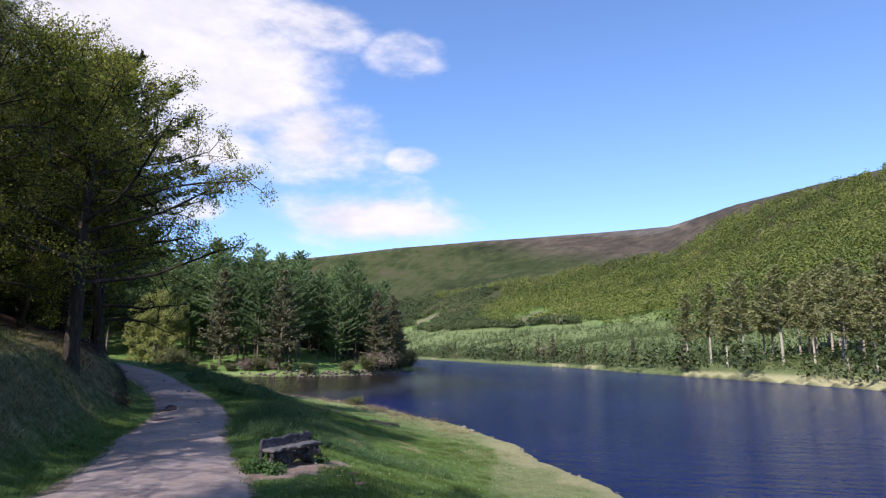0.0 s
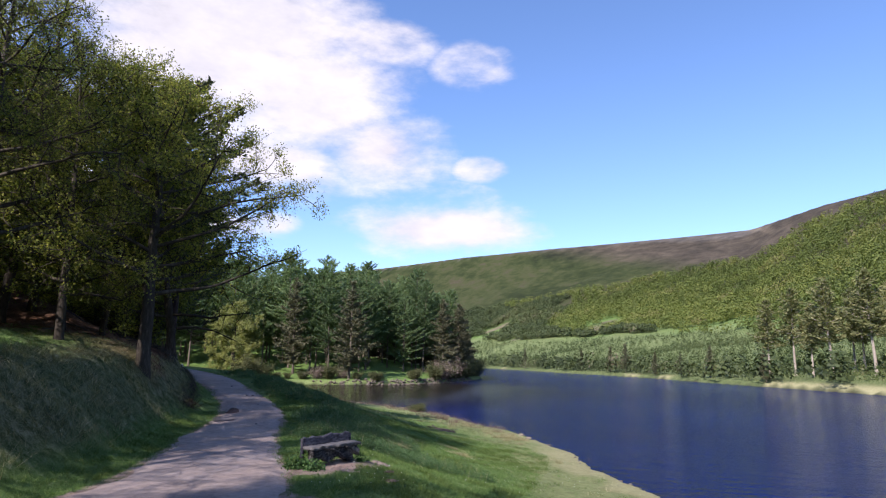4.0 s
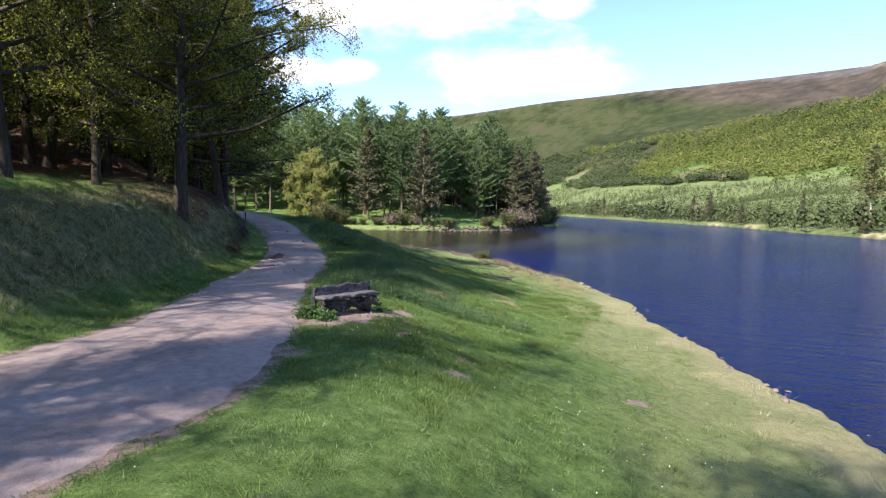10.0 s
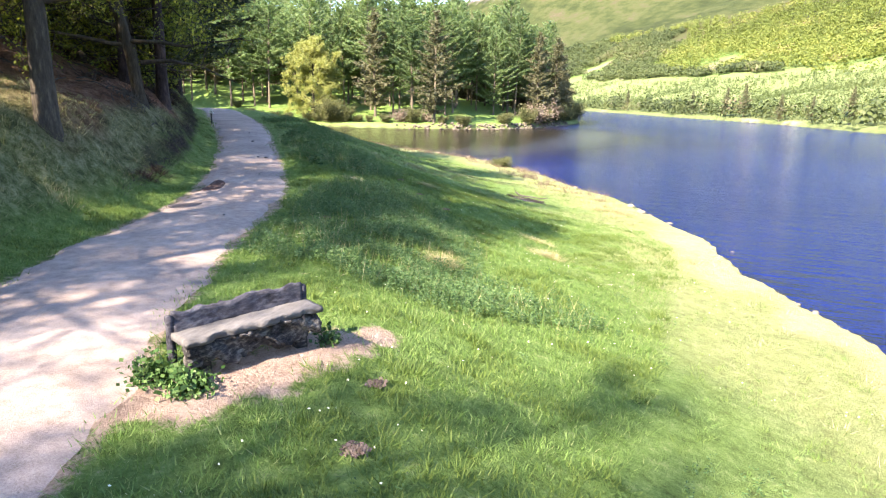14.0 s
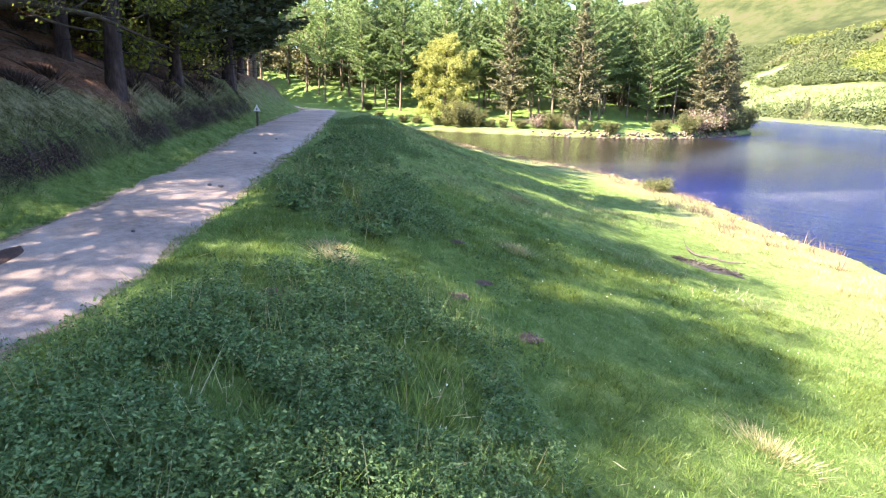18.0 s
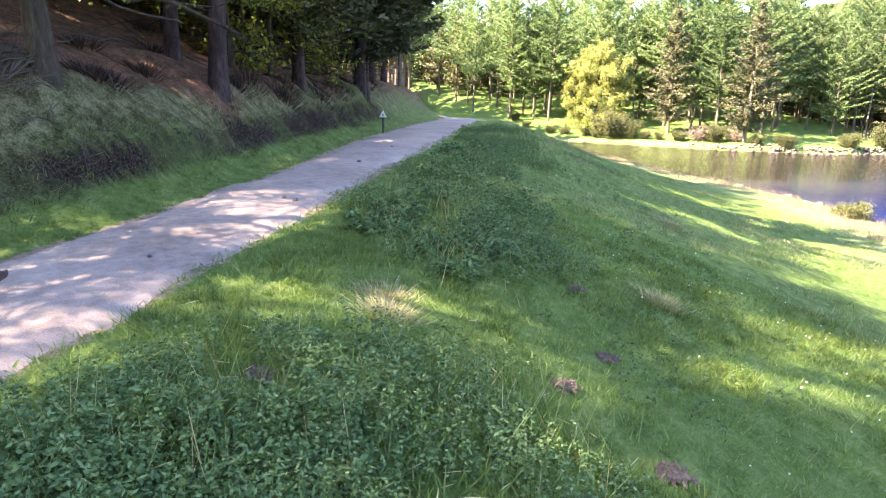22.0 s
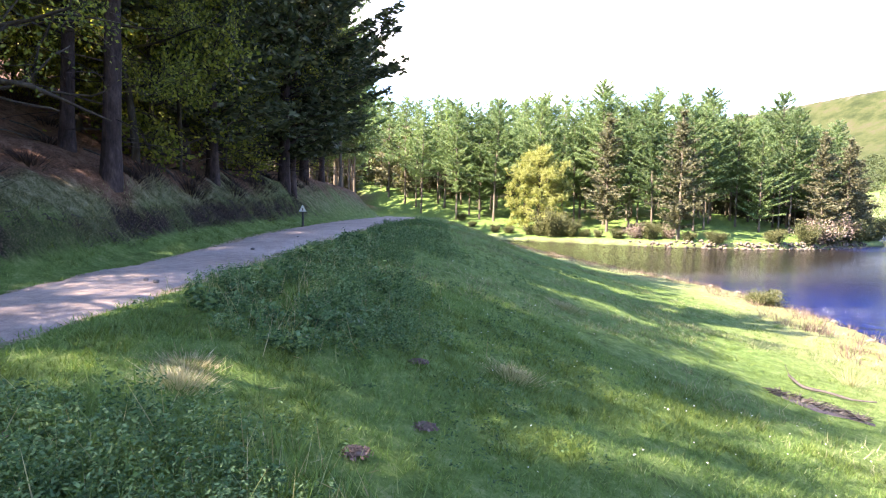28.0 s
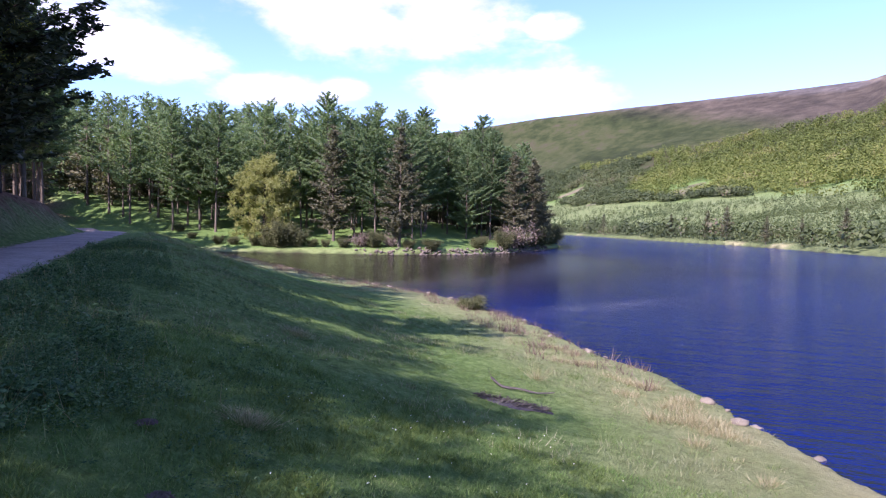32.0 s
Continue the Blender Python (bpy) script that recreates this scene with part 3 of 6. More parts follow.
def build_ground():
    xs = np.unique(np.concatenate([growing(-34, -110, 0.8, 1.02)[1:], spread((-34, -30, 0.3), (-30, -13, 0.13), (-13, -6, 0.16), (-6, 6, 0.22)), spread((6, 12, 0.4), (12, 66, 1.6)), spread((66, 160, 4), (160, 640, 8)), growing(640, 3200, 10, 1.3), spread((-450, -110, 8)), growing(-450, -3200, 12, 1.3)]))
    ys = np.unique(np.concatenate([growing(8, -2500, 0.5, 1.13), spread((8, 17, 0.3), (17, 26, 0.16), (26, 49, 0.13), (49, 60, 0.3)), spread((60, 134, 0.9)), spread((134, 400, 4.0), (400, 1160, 8)), growing(1160, 4200, 12, 1.3)]))
    gx, gy = np.meshgrid(xs, ys)
    z, cover = land(gx.ravel(), gy.ravel())
    verts = np.stack([gx.ravel(), gy.ravel(), z], 1)
    idx = np.arange(len(verts)).reshape(gx.shape)
    faces = np.stack([idx[:-1, :-1], idx[:-1, 1:], idx[1:, 1:], idx[1:, :-1]], -1).reshape(-1, 4)
    me = mesh_of("ground", verts, faces, [GROUND], smooth=True)
    for key in ("tussock", "litter", "dry", "moor", "earth", "heath", "plateau", "bare", "dirt"):
        a = me.attributes.new(key, "FLOAT", "POINT")
        a.data.foreach_set("value", np.clip(cover[key], 0, 1).astype(np.float32))
    return tagged(new("ground", me), "grassy lakeside slope, wooded banks and moorland hillside", "ground", kind="structure")


def build_path():
    line = TRACK_LINE[(TRACK_LINE[:, 1] > -45) & (TRACK_LINE[:, 1] < 100)]
    line = smoothed(line[::2], 0.3)
    tang = np.gradient(line[:, :2], axis=0)
    tang /= np.linalg.norm(tang, axis=1)[:, None]
    nrm = np.stack([-tang[:, 1], tang[:, 0]], 1)
    k = np.linspace(-1, 1, 13)
    s = np.arange(len(line)) * 0.3
    rag = lambda ph: 0.1 * np.sin(s * 0.55 + ph) + 0.09 * np.sin(s * 1.7 + 2 * ph) + 0.07 * np.sin(s * 3.9 + ph) + 0.05 * np.sin(s * 7.3 + 3 * ph)
    half = line[:, 3][:, None] * np.abs(k)[None] + np.where(k > 0, rag(0.3)[:, None], rag(1.9)[:, None]) * (np.abs(k) ** 4)[None]
    px = line[:, 0][:, None] + nrm[:, :1] * half * np.sign(k)
    py = line[:, 1][:, None] + nrm[:, 1:] * half * np.sign(k)
    z, _ = land(px.ravel(), py.ravel())
    z = z.reshape(px.shape) + 0.03 + 0.03 * (1 - k**2)[None] - 0.05 * (np.abs(k) > 0.99)
    verts = np.stack([px, py, z], -1).reshape(-1, 3)
    idx = np.arange(len(verts)).reshape(px.shape)
    faces = np.stack([idx[:-1, :-1], idx[1:, :-1], idx[1:, 1:], idx[:-1, 1:]], -1).reshape(-1, 4)
    return tagged(new("path", mesh_of("path", verts, faces[:, ::-1], [PATH_GRAVEL], True)), "pale pinkish gravel track along the lake", "path", kind="structure")


ground = build_ground()
path = build_path()
lake = tagged(new("water", mesh_of("water", [(-3000, -1500, 0), (900, -1500, 0), (900, 2500, 0), (-3000, 2500, 0)], [(0, 1, 2, 3)], [WATER])), "dark blue rippled reservoir water, sky reflection put into its colour", "water", kind="structure")


# ---- plants: builders ----
def part(name, data, parent, label=""):
    ob = new(name, data)
    ob.parent = parent
    return tagged(ob, label) if label else ob


def tubes(runs, sides):
    """Tapered tubes along runs of (points, radii), in one vertex and face list."""
    verts, faces, base = [], [], 0
    ang = np.linspace(0, 2 * np.pi, sides, endpoint=False)
    ca, sa = np.cos(ang), np.sin(ang)
    for pts, rad in runs:
        pts = np.asarray(pts, float)
        rad = np.asarray(rad, float)
        tang = np.gradient(pts, axis=0)
        tang /= np.linalg.norm(tang, axis=1)[:, None] + 1e-9
        ref = np.where(np.abs(tang[:, 2:]) > 0.9, np.array([[1.0, 0, 0]]), np.array([[0, 0, 1.0]]))
        a = np.cross(tang, ref)
        a /= np.linalg.norm(a, axis=1)[:, None]
        b = np.cross(tang, a)
        ring = pts[:, None] + rad[:, None, None] * (a[:, None] * ca[None, :, None] + b[:, None] * sa[None, :, None])
        verts.append(ring.reshape(-1, 3))
        n = len(pts)
        i = np.arange(n - 1)[:, None] * sides
        j = np.arange(sides)[None]
        q = np.stack([i + j, i + (j + 1) % sides, i + sides + (j + 1) % sides, i + sides + j], -1).reshape(-1, 4)
        faces.append(q + base)
        base += n * sides
    return np.vstack(verts), np.vstack(faces)


def blades(rng, base, tall, width, lean=0.45, ways=None):
    """Single grass blades: one slim triangle for each base point."""
    n = len(base)
    a = rng.random(n) * 2 * np.pi
    h = tall * rng.uniform(0.5, 1.3, n)
    tip = np.stack([rng.normal(size=n) * lean * h, rng.normal(size=n) * lean * h, h], 1)
    if ways is not None:
        tip[:, :2] += ways * h[:, None]
    w = np.stack([np.cos(a), np.sin(a), 0 * a], 1) * (np.asarray(width) * rng.uniform(0.7, 1.3, n))[:, None] * 0.5
    base = np.asarray(base)
    verts = np.stack([base - w, base + w, base + tip], 1).reshape(-1, 3)
    return verts, np.arange(3 * n).reshape(-1, 3)


def leaves(rng, centres, length, width, droop=0.0, along=None, spread_dir=1.0):
    """One leaf-shaped quad for each centre, turned at random (or along the given ways)."""
    n = len(centres)
    way = rng.normal(size=(n, 3)) if along is None else along + spread_dir * rng.normal(size=(n, 3))
    way[:, 2] -= droop
    way /= np.linalg.norm(way, axis=1)[:, None] + 1e-9
    across = np.cross(way, rng.normal(size=(n, 3)))
    across /= np.linalg.norm(across, axis=1)[:, None] + 1e-9
    ln = (length * rng.uniform(0.65, 1.3, n))[:, None]
    wd = (width * rng.uniform(0.65, 1.3, n))[:, None]
    c = np.asarray(centres)
    verts = np.stack([c - way * ln * 0.5, c + across * wd * 0.5, c + way * ln * 0.5, c - across * wd * 0.5], 1).reshape(-1, 3)
    faces = np.arange(4 * n).reshape(-1, 4)
    return verts, faces


def bend(rng, start, way, length, n, wander, lift):
    pts, p, w = [np.array(start, float)], np.array(start, float), np.array(way, float)
    for _ in range(n):
        w = w + rng.normal(size=3) * wander + np.array([0, 0, lift])
        w /= np.linalg.norm(w)
        p = p + w * length / n
        pts.append(p)
    return np.array(pts), w


def broadleaf(seed, tall, wide, trunk_r, clear, n_leaves, bark, leaf, leaf_size=0.11, limbs=18, lean=(0, 0), twigs=5):
    """A spreading deciduous tree: trunk, limbs, boughs, twigs and single leaves round the twigs. Returns trunk and crown meshes."""
    rng = np.random.default_rng(seed)
    trunk, _ = bend(rng, (0, 0, -0.8), (lean[0], lean[1], 1), tall * 0.93 + 0.5, 12, 0.05, 0.05)
    n = len(trunk)
    rad = trunk_r * (1 - np.linspace(0, 1, n)) ** 0.8 + 0.02
    rad[0] *= 1.5
    rad[1] *= 1.04
    thick, thin, ends = [(trunk, rad)], [], []
    for i in range(limbs):
        f = clear + (0.96 - clear) * ((i + rng.random()) / limbs) ** 0.9
        k = f * (n - 1)
        base = trunk[int(k)] + (trunk[min(int(k) + 1, n - 1)] - trunk[int(k)]) * (k % 1)
        a = i * 2.4 + rng.normal() * 0.4
        t = (f - clear) / (1 - clear)
        reach = wide * (0.55 + 0.5 * math.sin(math.pi * min(1, 0.18 + 0.75 * t))) * (1 - 0.72 * t**2.2) * rng.uniform(0.75, 1.15)
        up = 0.12 + 0.75 * t
        pts, w = bend(rng, base, (math.cos(a), math.sin(a), up), reach, 6, 0.14, 0.03)
        r0 = max(0.02, float(np.interp(k, np.arange(n), rad)) * 0.38)
        thick.append((pts, r0 * np.linspace(1, 0.18, len(pts)) + 0.008))
        for j in range(9):
            g = 0.22 + 0.78 * (j + rng.random()) / 9
            q = g * (len(pts) - 1)
            b0 = pts[int(q)] + (pts[min(int(q) + 1, len(pts) - 1)] - pts[int(q)]) * (q % 1)
            side = rng.normal(size=3) + np.array([math.cos(a), math.sin(a), 0.35]) * 0.9
            side /= np.linalg.norm(side)
            sub, _ = bend(rng, b0, side, reach * 0.42 * rng.uniform(0.5, 1.1) * (1.15 - 0.5 * g) + 0.3, 4, 0.2, 0.04)
            thin.append((sub, np.linspace(r0 * 0.3 + 0.006, 0.006, len(sub))))
            for m in range(twigs):
                e0 = sub[1 + rng.integers(0, len(sub) - 1)]
                tw, _ = bend(rng, e0, rng.normal(size=3) + np.array([0, 0, 0.3]), rng.uniform(0.35, 0.85), 2, 0.25, 0.02)
                thin.append((tw, np.array([0.008, 0.006, 0.004])))
                ends.append(tw)
    va, fa = tubes(thick, 8)
    vb, fb = tubes(thin, 3)
    wood = mesh_of("tree_wood", np.vstack([va, vb]), np.vstack([fa, fb + len(va)]), [bark], True)
    ends = np.array(ends)
    pick = rng.integers(0, len(ends), n_leaves)
    t = rng.random((n_leaves, 1)) * 2
    seg = np.minimum(t.astype(int)[:, 0], 1)
    c = ends[pick, seg] + (ends[pick, seg + 1] - ends[pick, seg]) * (t - seg[:, None]) + rng.normal(size=(n_leaves, 3)) * 0.11
    crown = mesh_of("tree_leaves", *leaves(rng, c, leaf_size, leaf_size * 0.7, 0.2), [leaf])
    return wood, crown


def conifer(seed, tall, wide, trunk_r, clear, whorls, bark, leaf, droop=0.25, tuft=0.5, fill=7, shape=1.0, dead=6, ragged=0.25, flat=0.0):
    """A conifer: straight trunk, whorls of boughs set with needle sprays; dead stubs below the crown."""
    rng = np.random.default_rng(seed)
    trunk, _ = bend(rng, (0, 0, -0.7), (0, 0, 1), tall + 0.7, 10, 0.012, 0.1)
    rad = trunk_r * (1 - np.linspace(0, 1, 11)) ** 0.85 + 0.015
    rad[0] *= 1.35
    runs, cent, ways = [], [], []
    for i in range(whorls):
        f = (i + rng.random() * 0.6) / whorls
        h = tall * (clear + (0.985 - clear) * f)
        reach0 = wide * ((1 - f) ** shape) * (0.75 + 0.5 * min(1, f * 5)) + 0.22
        count = 5 if f < 0.8 else 4
        for j in range(count):
            a = i * 1.1 + j * 2 * math.pi / count + rng.normal() * 0.3
            reach = reach0 * rng.uniform(1 - ragged * 1.8, 1 + ragged)
            if rng.random() < ragged * 0.35:
                continue
            axis = np.array([math.cos(a), math.sin(a), 0.25 - droop + 0.5 * f])
            p0 = np.array([np.interp(h, trunk[:, 2], trunk[:, 0]), np.interp(h, trunk[:, 2], trunk[:, 1]), h])
            pts, _ = bend(rng, p0, axis, reach, 4, 0.06, 0.05)
            runs.append((pts[[0, 2, 4]], np.array([0.045, 0.03, 0.008]) * (0.6 + trunk_r * 2)))
            m = max(3, int(fill * reach / wide * 1.6) + 2)
            g = rng.uniform(0.15, 1.05, m)
            q = np.minimum(g, 0.999) * 4
            b = pts[q.astype(int)] + (pts[q.astype(int) + 1] - pts[q.astype(int)]) * (q % 1)[:, None]
            cent.append(b + rng.normal(size=(m, 3)) * np.array([0.16, 0.16, 0.07]) * (tuft * 1.6))
            w = np.tile(axis, (m, 1)) + np.stack([-np.sin(a) * rng.normal(size=m), np.cos(a) * rng.normal(size=m), 0 * g], 1) * 0.8
            w[:, 2] -= droop * 0.4
            ways.append(w)
    for i in range(dead):
        h = tall * rng.uniform(0.05, clear)
        a = rng.random() * 6.28
        pts, _ = bend(rng, (0, 0, h), (math.cos(a), math.sin(a), -0.1), wide * rng.uniform(0.3, 0.8), 3, 0.12, 0)
        runs.append((pts, np.linspace(0.02, 0.006, 4)))
    va, fa = tubes([(trunk, rad)], 8)
    vb, fb = tubes(runs, 3)
    wood = mesh_of("conifer_wood", np.vstack([va, vb]), np.vstack([fa, fb + len(va)]), [bark], True)
    c, w = np.vstack(cent), np.vstack(ways)
    # each spray is a fan of slim leaflets
    sub = np.repeat(c, 3, 0) + rng.normal(size=(len(c) * 3, 3)) * tuft * 0.28
    crown = mesh_of("conifer_needles", *leaves(rng, sub, tuft, tuft * 0.42, droop * 0.3, np.repeat(w, 3, 0), 0.45), [leaf])
    return wood, crown


def tree_thing(name, meshes, x, y, turn, scale, label, category, group, crown_label="", z=None):
    root = new(name)
    root.empty_display_size = 0.3
    root.matrix_basis = pose(x, y, height(x, y) if z is None else z, 0, 0, turn) @ Matrix.Scale(scale, 4)
    part("trunk", meshes[0], root)
    part("crown", meshes[1], root, crown_label)
    return tagged(root, label, category, group)


def heights(points):
    p = np.array(points, float)
    return land(p[:, 0], p[:, 1])[0]


# ---- the wood beside the path ----
rnd = random.Random(7)
OAK = broadleaf(11, 12.9, 5.3, 0.26, 0.27, 60000, BARK_OAK, LEAF_OAK, 0.092, 42, twigs=9)
OAK_SLIM = broadleaf(12, 12.5, 3.6, 0.15, 0.2, 24000, BARK_OAK, LEAF_DARK, 0.072, 26, twigs=7)
OAK_DARK = broadleaf(13, 14.0, 4.6, 0.2, 0.16, 32000, BARK_OAK, LEAF_DARK, 0.076, 28, twigs=7)
OAK_EDGE = broadleaf(18, 14.0, 4.6, 0.24, 0.2, 22000, BARK_OAK, LEAF_DARK, 0.08, 30, twigs=8)
OAK_BARE = broadleaf(14, 15.0, 3.6, 0.2, 0.36, 3500, BARK_OAK, LEAF_OAK, 0.1, 18, twigs=6)
OAK_HIGH = broadleaf(17, 11.5, 4.8, 0.11, 0.26, 32000, BARK_OAK, LEAF_OAK, 0.082, 26, twigs=6)
OAK_TALL = broadleaf(19, 19.0, 3.5, 0.24, 0.25, 22000, BARK_OAK, LEAF_DARK, 0.085, 30, twigs=7)
OAK_THIN = broadleaf(24, 19.5, 4.2, 0.2, 0.22, 6500, BARK_OAK, LEAF_DARK, 0.1, 30, twigs=7)
SAPLING = broadleaf(15, 5.5, 2.0, 0.05, 0.12, 5500, BARK_OAK, LEAF_OAK, 0.12, 16, twigs=3)
PINE = conifer(21, 16, 3.4, 0.22, 0.26, 24, BARK_PINE, LEAF_PINE, 0.1, 0.34, 30, 0.5, 14, 0.35)
PINE_B = conifer(22, 16, 4.2, 0.26, 0.09, 30, BARK_PINE, LEAF_PINE, 0.15, 0.36, 34, 0.5, 12, 0.3)
near = [("oak_tree", OAK, -17.9, 27.8, 20, 1.0, "oak with fresh yellow-green spring leaves on the bank", "oak tree"),
        ("oak_tree", OAK_SLIM, -20.1, 26.2, 70, 1.0, "slim broadleaf tree in thin spring leaf", "tree"),
        ("oak_tree", OAK_EDGE, -19.6, 22.6, 130, 0.95, "dark shaded broadleaf tree at the wood's edge", "tree"),
        ("oak_tree", OAK_DARK, -20.6, 33.1, 250, 0.95, "broadleaf tree with a stout trunk and low crooked limbs", "tree"),
        ("pine_tree", PINE, -24.0, 37.1, 0, 1.0, "pine with scaly purplish-grey bark on the bank", "pine tree"),
        ("pine_tree", PINE, -25.3, 36.5, 60, 0.8, "dark tall pine in the wood", "pine tree"),
        ("pine_tree", PINE_B, -28.9, 41.8, 90, 0.84, "dark dense pine beside the track", "pine tree"),
        ("pine_tree", PINE_B, -33.3, 47.1, 200, 1.0, "dark dense pine beside the track", "pine tree"),
        ("pine_tree", PINE_B, -32.2, 42.1, 10, 1.0, "dark dense pine beside the track", "pine tree"),
        ("pine_tree", PINE_B, -35.2, 48.6, 300, 1.05, "dark dense pine beside the track", "pine tree"),
        ("oak_tree", OAK_SLIM, -23.2, 31.4, 300, 0.85, "slim broadleaf tree in thin spring leaf", "tree"),
        ("oak_tree", OAK_DARK, -23.4, 29.4, 200, 1.0, "dark shaded broadleaf tree in the wood", "tree"),
        ("oak_tree", OAK_BARE, -25.5, 26.5, 0, 1.12, "tall nearly bare broadleaf tree", "tree"),
        ("oak_tree", OAK_BARE, -25.6, 28.5, 200, 1.05, "tall nearly bare broadleaf tree", "tree"),
        # ten trees, nearly all out of view, added to shade track, lawn and slope
        ("oak_tree", OAK_THIN, -5.8, 5.2, 15, 1.0, "tall broadleaf tree in thin spring leaf, unseen, added for its shade", "tree"),
        ("oak_tree", OAK_THIN, -4.6, 0.2, 200, 1.05, "tall broadleaf tree in thin spring leaf, unseen, added for its shade", "tree"),
        ("oak_tree", OAK_THIN, -12.6, 5.6, 120, 1.0, "tall broadleaf tree in thin spring leaf, unseen, added for its shade", "tree"),
        ("oak_tree", OAK_TALL, -14.6, 0.6, 60, 1.0, "tall slender broadleaf tree at the wood's edge, added for its shade", "tree"),
        ("oak_tree", OAK_TALL, -13.4, 3.2, 250, 1.0, "tall slender broadleaf tree at the wood's edge, added for its shade", "tree"),
        ("oak_tree", OAK_THIN, -17.2, 6.5, 150, 0.95, "tall broadleaf tree in thin spring leaf, unseen, added for its shade", "tree"),
        ("oak_tree", OAK_TALL, -16.8, 13.4, 220, 1.0, "tall slender broadleaf tree at the wood's edge, added for its shade", "tree"),
        ("oak_tree", OAK_TALL, -17.6, 16.2, 100, 1.0, "tall slender broadleaf tree at the wood's edge, added for its shade", "tree"),
        ("oak_tree", OAK_TALL, -18.4, 18.6, 330, 1.0, "tall slender broadleaf tree at the wood's edge, added for its shade", "tree"),
        ("oak_tree", OAK_TALL, -19.6, 12.6, 10, 0.95, "tall slender broadleaf tree at the wood's edge, added for its shade", "tree"),
        ("oak_tree", OAK_HIGH, -26.9, 38.6, 0, 0.95, "slender tree with high olive-green leaves", "tree"),
        ("oak_tree", OAK_HIGH, -30.6, 40.6, 100, 1.0, "slender tree with high olive-green leaves", "tree"),
        ("oak_tree", OAK_HIGH, -35.8, 46.2, 200, 1.0, "slender tree with high olive-green leaves", "tree"),
        *(("oak_tree", SAPLING, sx, sy, 70 * k, 0.8 + 0.08 * (k % 5), "young broadleaf sapling in yellow-green leaf", "sapling") for k, (sx, sy) in enumerate(((-28.6, 34.2), (-31.5, 37.0), (-34.8, 41.0), (-37.8, 43.0), (-40.8, 46.4), (-32.0, 33.0), (-43.5, 49.5), (-47.5, 54.5), (-50.2, 58.5)))),
        ("pine_tree", PINE_B, -42.0, 53.6, 40, 1.08, "dark dense pine beside the track", "pine tree"),
        ("pine_tree", PINE_B, -46.3, 56.3, 140, 1.0, "dark dense pine beside the track", "pine tree"),
        ("pine_tree", PINE, -49.2, 59.6, 10, 1.0, "dark dense pine beside the track", "pine tree"),
        *(("oak_tree", SAPLING, -23.0 - 1.55 * k + 1.3 * (k % 3), 36.2 + 1.0 * k - 1.9 * (k % 4), 47 * k, 0.85 + 0.09 * (k % 6), "young broadleaf sapling in yellow-green leaf", "sapling") for k in range(4, 20)),
        ("oak_tree", SAPLING, -45.5, 51.0, 20, 1.1, "young broadleaf sapling in yellow-green leaf", "sapling")]
KINDS = ((OAK_DARK, "dark shaded broadleaf tree in the wood", "tree", "oak_tree"), (OAK_SLIM, "slim broadleaf tree in thin spring leaf", "tree", "oak_tree"),
         (PINE, "dark tall pine in the wood", "pine tree", "pine_tree"), (PINE_B, "dark tall pine in the wood", "pine tree", "pine_tree"), (OAK_HIGH, "slender tree with high olive-green leaves", "tree", "oak_tree"))
WOOD_DEEP = broadleaf(16, 13.5, 4.4, 0.2, 0.12, 9000, BARK_OAK, LEAF_DARK, 0.17, 14, twigs=2)
PINE_DEEP = conifer(23, 15.5, 3.4, 0.24, 0.12, 18, BARK_PINE, LEAF_PINE, 0.12, 0.8, 6, 0.55, 8, 0.3)
DEEP = ((WOOD_DEEP, "shaded broadleaf tree deep in the wood", "tree", "oak_tree"), (PINE_DEEP, "dark pine deep in the wood", "pine tree", "pine_tree"))
near += [("oak_tree", WOOD_DEEP, bx, by, 50 * k, 0.9 + 0.05 * (k % 4), "shaded broadleaf tree deep in the wood", "tree") for k, (bx, by) in enumerate(((-27, 31.2), (-30.2, 34.2), (-26.3, 28.2), (-33.5, 37.6), (-37.5, 41.2), (-29, 30), (-33, 33.5)))]
spots = [(n[2], n[3]) for n in near]
while len(near) < 215:
    i = rnd.randrange(len(TRACK_LINE) - 1)
    if not -22 < TRACK_LINE[i, 1] < 72:
        continue
    d = 9.0 + 44 * rnd.random()
    if TRACK_LINE[i, 1] < 20 and rnd.random() < 0.75:
        continue
    t = TRACK_LINE[i + 1, :2] - TRACK_LINE[i, :2]
    t = t / np.linalg.norm(t)
    x, y = TRACK_LINE[i, 0] - t[1] * d, TRACK_LINE[i, 1] + t[0] * d
    if min((x - a) ** 2 + (y - b) ** 2 for a, b in spots) < 2.7**2:
        continue
    # a gap in the wood lets the sun in on the bank and the oak
    across = 0.93 * x - 0.36 * y
    if y < 31 and (-30 < across < -23.3 or across > -19):
        continue
    kind, label, category, name = DEEP[rnd.randrange(2)] if d > 15 else KINDS[rnd.choice((0, 1, 4, 4, 2))] if y > 33 else KINDS[rnd.choice((0, 0, 1, 1, 2))]
    near.append((name, kind, x, y, rnd.uniform(0, 360), rnd.uniform(0.85, 1.15), label, category))
    spots.append((x, y))
